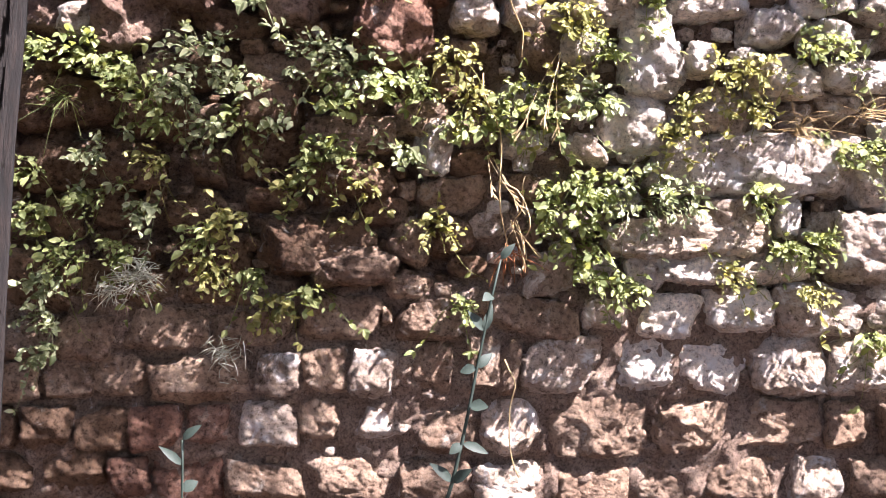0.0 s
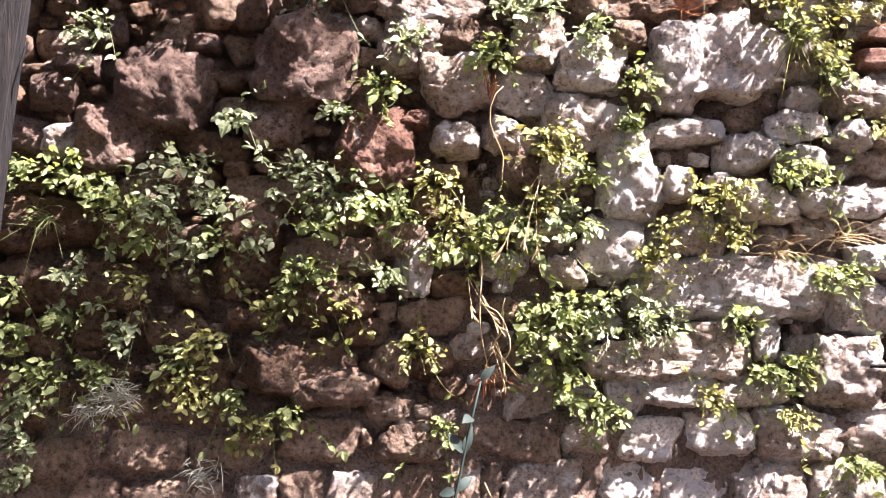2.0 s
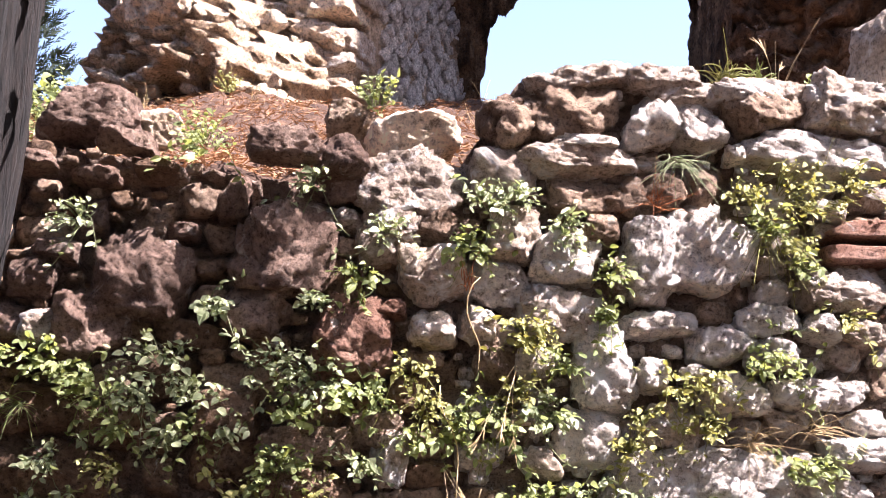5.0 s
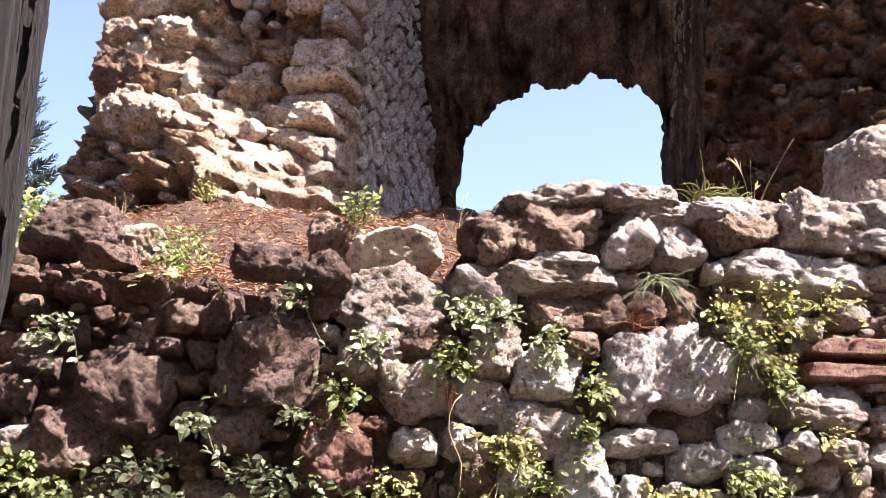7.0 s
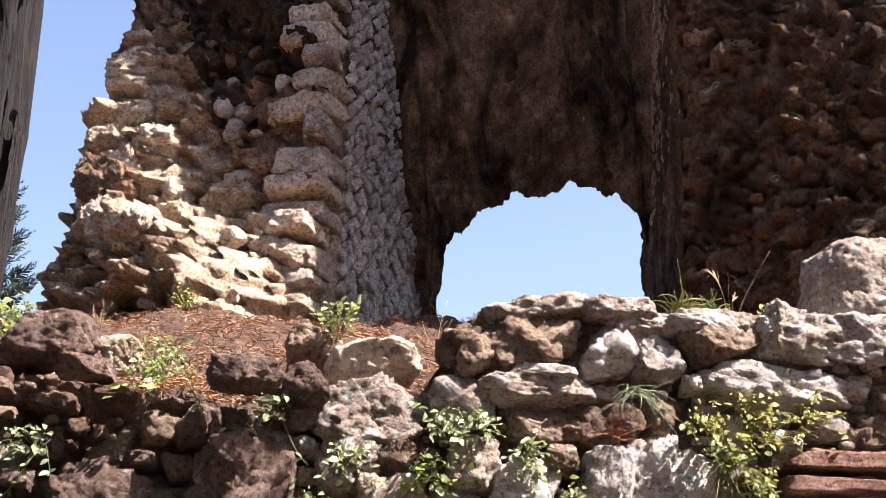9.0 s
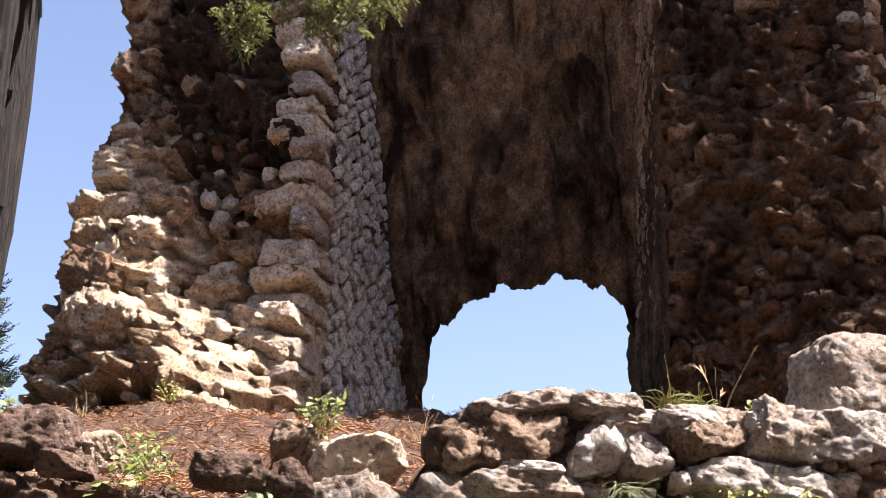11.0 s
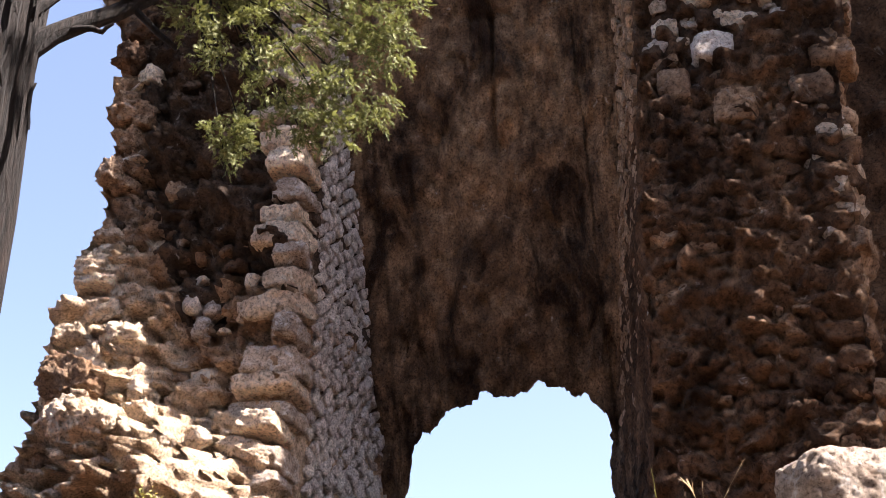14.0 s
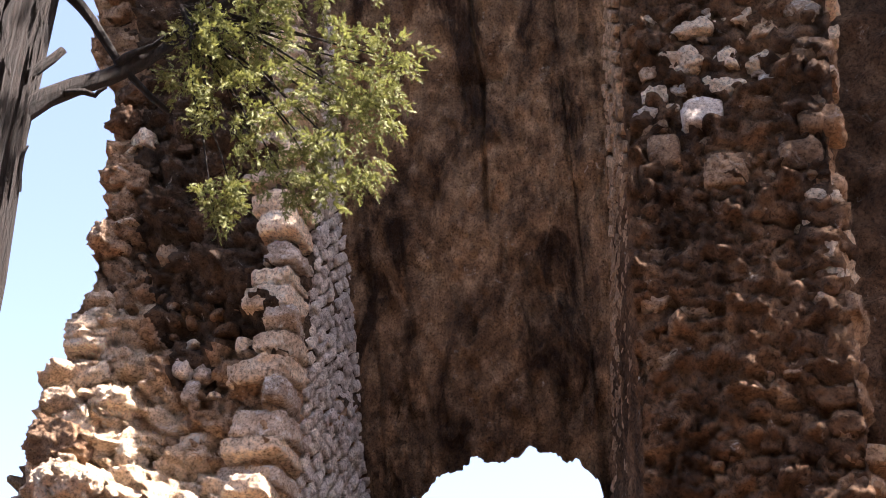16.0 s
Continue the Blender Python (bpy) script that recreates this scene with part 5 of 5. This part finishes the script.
# trailing dry vines
vines = thing("dry_vine", "thin dry vine trailing down the wall", "vine", (0.1, 3.93, 1.5))
for k, (a, b) in enumerate((((0.02, 0, 0.42), (0.06, -0.03, -0.1)), ((0.06, -0.03, 0.10), (0.20, -0.05, -0.12)), ((0.14, -0.02, 0.12), (0.10, -0.05, -0.14)), ((0.08, -0.02, -0.42), (0.09, -0.04, -0.75)), ((0.10, -0.02, 0.75), (0.16, -0.02, 0.50)))):
    pts = bent(a, b, 12, 0.10, 30 + k)
    v, f = ring_tube(pts, [0.0022] * len(pts), 5)
    part("tendril", v, f, STRAW, vines)


# ---------- saplings in front of the wall ----------
def sapling(at, tip, count, seed, label):
    r = np.random.default_rng(seed)
    ob = thing("sapling", label, "sapling", at)
    rise = Vector(tip) - Vector(at)
    pts = bent((0, 0, 0), rise, 14, 0.05, seed)
    v, f = ring_tube(pts, [0.0085 - 0.0004 * i for i in range(15)], 7)
    stem = part("stem", v, f, LEAF_BLUE, ob)
    for k in range(count):
        s = 0.30 + 0.70 * k / (count - 1)
        base = pts[min(14, int(s * 14))]
        side = 1 if k % 2 else -1
        leaf = Soup()
        leaf.leaf(base, Vector((side * r.uniform(0.2, 0.9), -0.4 + r.normal(0, 0.4), 0.35 + r.normal(0, 0.45))), Vector((0.1, -0.8, 0.5)), r.uniform(0.045, 0.075), r.uniform(0.024, 0.038), 0.35, r.uniform(0.1, 0.6))
        part("leaf", leaf.verts, leaf.faces, LEAF_BLUE, stem)
    return ob


sapling((-0.20, 3.5, 0.0), (0.165, 3.5, 1.40), 18, 71, "young blue-green sapling with oval leaves before the wall")
sapling((-0.74, 3.5, 0.0), (-0.685, 3.5, 0.925), 12, 72, "small blue-green sapling before the wall")


# ---------- unseen trees added round the path to shade the place ---
def shade_tree(x, y, height, lobes, leaves, seed, leaf=0.16):
    """lobes: centre and radius of each bough's mass of leaves, from the foot of the trunk."""
    r = np.random.default_rng(seed)
    ob = thing("unseen_shade_tree", "unseen evergreen tree added to cast shade", "tree", (x, y, float(ground_height(np.array(float(x)), np.array(float(y))))), "park trees")
    stem = bent((0, 0, -0.2), (0.3, 0.2, height * 0.85), 10, 0.25, seed)
    v, f = ring_tube(stem, [0.24 - 0.018 * i for i in range(11)], 12, 0.12, seed)
    part("trunk", v, f, BARK, ob)
    for k, (c, size) in enumerate(lobes):
        base = stem[max(3, min(9, int(c[2] / height * 8)))]
        v, f = ring_tube(bent(base, c, 8, 0.2, seed + k), [0.09 - 0.009 * i for i in range(9)], 7)
        part("limb", v, f, BARK, ob)
    share = np.array([size ** 2 for c, size in lobes])
    pick = r.choice(len(lobes), leaves, p=share / share.sum())
    d = r.normal(size=(leaves, 3))
    d = d / np.linalg.norm(d, axis=1)[:, None] * (r.uniform(0, 1, leaves) ** 0.4)[:, None]
    C = np.array([lobes[i][0] for i in pick]) + d * np.array([lobes[i][1] for i in pick])[:, None]
    a = r.normal(size=(leaves, 3))
    a = a / np.linalg.norm(a, axis=1)[:, None] * leaf
    b = np.cross(a, r.normal(size=(leaves, 3)))
    b = b / np.linalg.norm(b, axis=1)[:, None] * leaf * 0.5
    verts = np.stack((C - a, C + b, C + a, C - b), 1).reshape(-1, 3)
    tagged(part("crown", verts, np.arange(4 * leaves).reshape(-1, 4), CONIFER_DARK, ob, smooth=False), kind="stuff")


def round_crown(height, radius, low, seed):
    r = np.random.default_rng(seed)
    lobes = [((0.0, 0.0, (low + height) / 2), radius * 0.6)]
    for k in range(9):
        a = k * 2.4
        lobes.append(((math.cos(a) * radius * 0.55, math.sin(a) * radius * 0.55, low + (height - low) * r.uniform(0.2, 0.9)), radius * r.uniform(0.38, 0.55)))
    return lobes


for k, (x, y, height, radius, low) in enumerate(((-6.5, -4.5, 10, 4.2, 2.2), (-1.5, -8, 13, 5.0, 2.2), (5.0, -7.5, 12, 4.6, 2.0), (-10.0, 2.0, 11, 4.2, 2.4), (11.0, -2.5, 10, 4.2, 2.2), (0.5, -5.0, 10, 3.2, 3.0), (-5.6, -1.0, 8, 2.4, 2.4))):
    shade_tree(x, y, height, round_crown(height, radius, low, 600 + k), 5600, 500 + k)
# an unseen tree added beside the ruin, boughs set to shade the eastern pier
shade_tree(8.6, 7.0, 12, (((-2.7, 0.0, 5.4), 0.85), ((-1.7, -0.4, 5.6), 0.85), ((-2.6, 0.0, 6.8), 0.9), ((-1.6, -0.4, 7.0), 0.9), ((-2.6, 0.0, 8.3), 0.9), ((-1.6, -0.4, 8.6), 0.9),
                          ((-2.6, 0.0, 9.8), 0.9), ((-1.6, -0.4, 10.2), 0.85), ((0.1, 0.1, 7.4), 1.1), ((0.4, 0.1, 9.4), 1.1), ((-1.0, 0.9, 9.3), 1.0)), 26000, 540, 0.12)
# an unseen tree added beside the path so thin boughs dapple the wall
shade_tree(5.4, 0.6, 6.6, (((-3.5, 1.96, 5.75), 0.42), ((-3.05, 1.96, 5.45), 0.24), ((-2.4, 1.96, 5.25), 0.13), ((-1.7, 1.96, 5.2), 0.15), ((-1.1, 1.96, 5.2), 0.15)), 750, 541, 0.045)

# iron rod driven into the wall
rod = thing("iron_rod", "short black iron rod fixed across the stones", "rod", (1.33, 3.95, 1.42))
v, f = ring_tube([Vector((0.0, 0, 0)), Vector((0.25, 0, 0.0)), Vector((0.5, 0.005, 0.002))], [0.006, 0.006, 0.006], 8)
part("bar", v, f, BARK, rod)
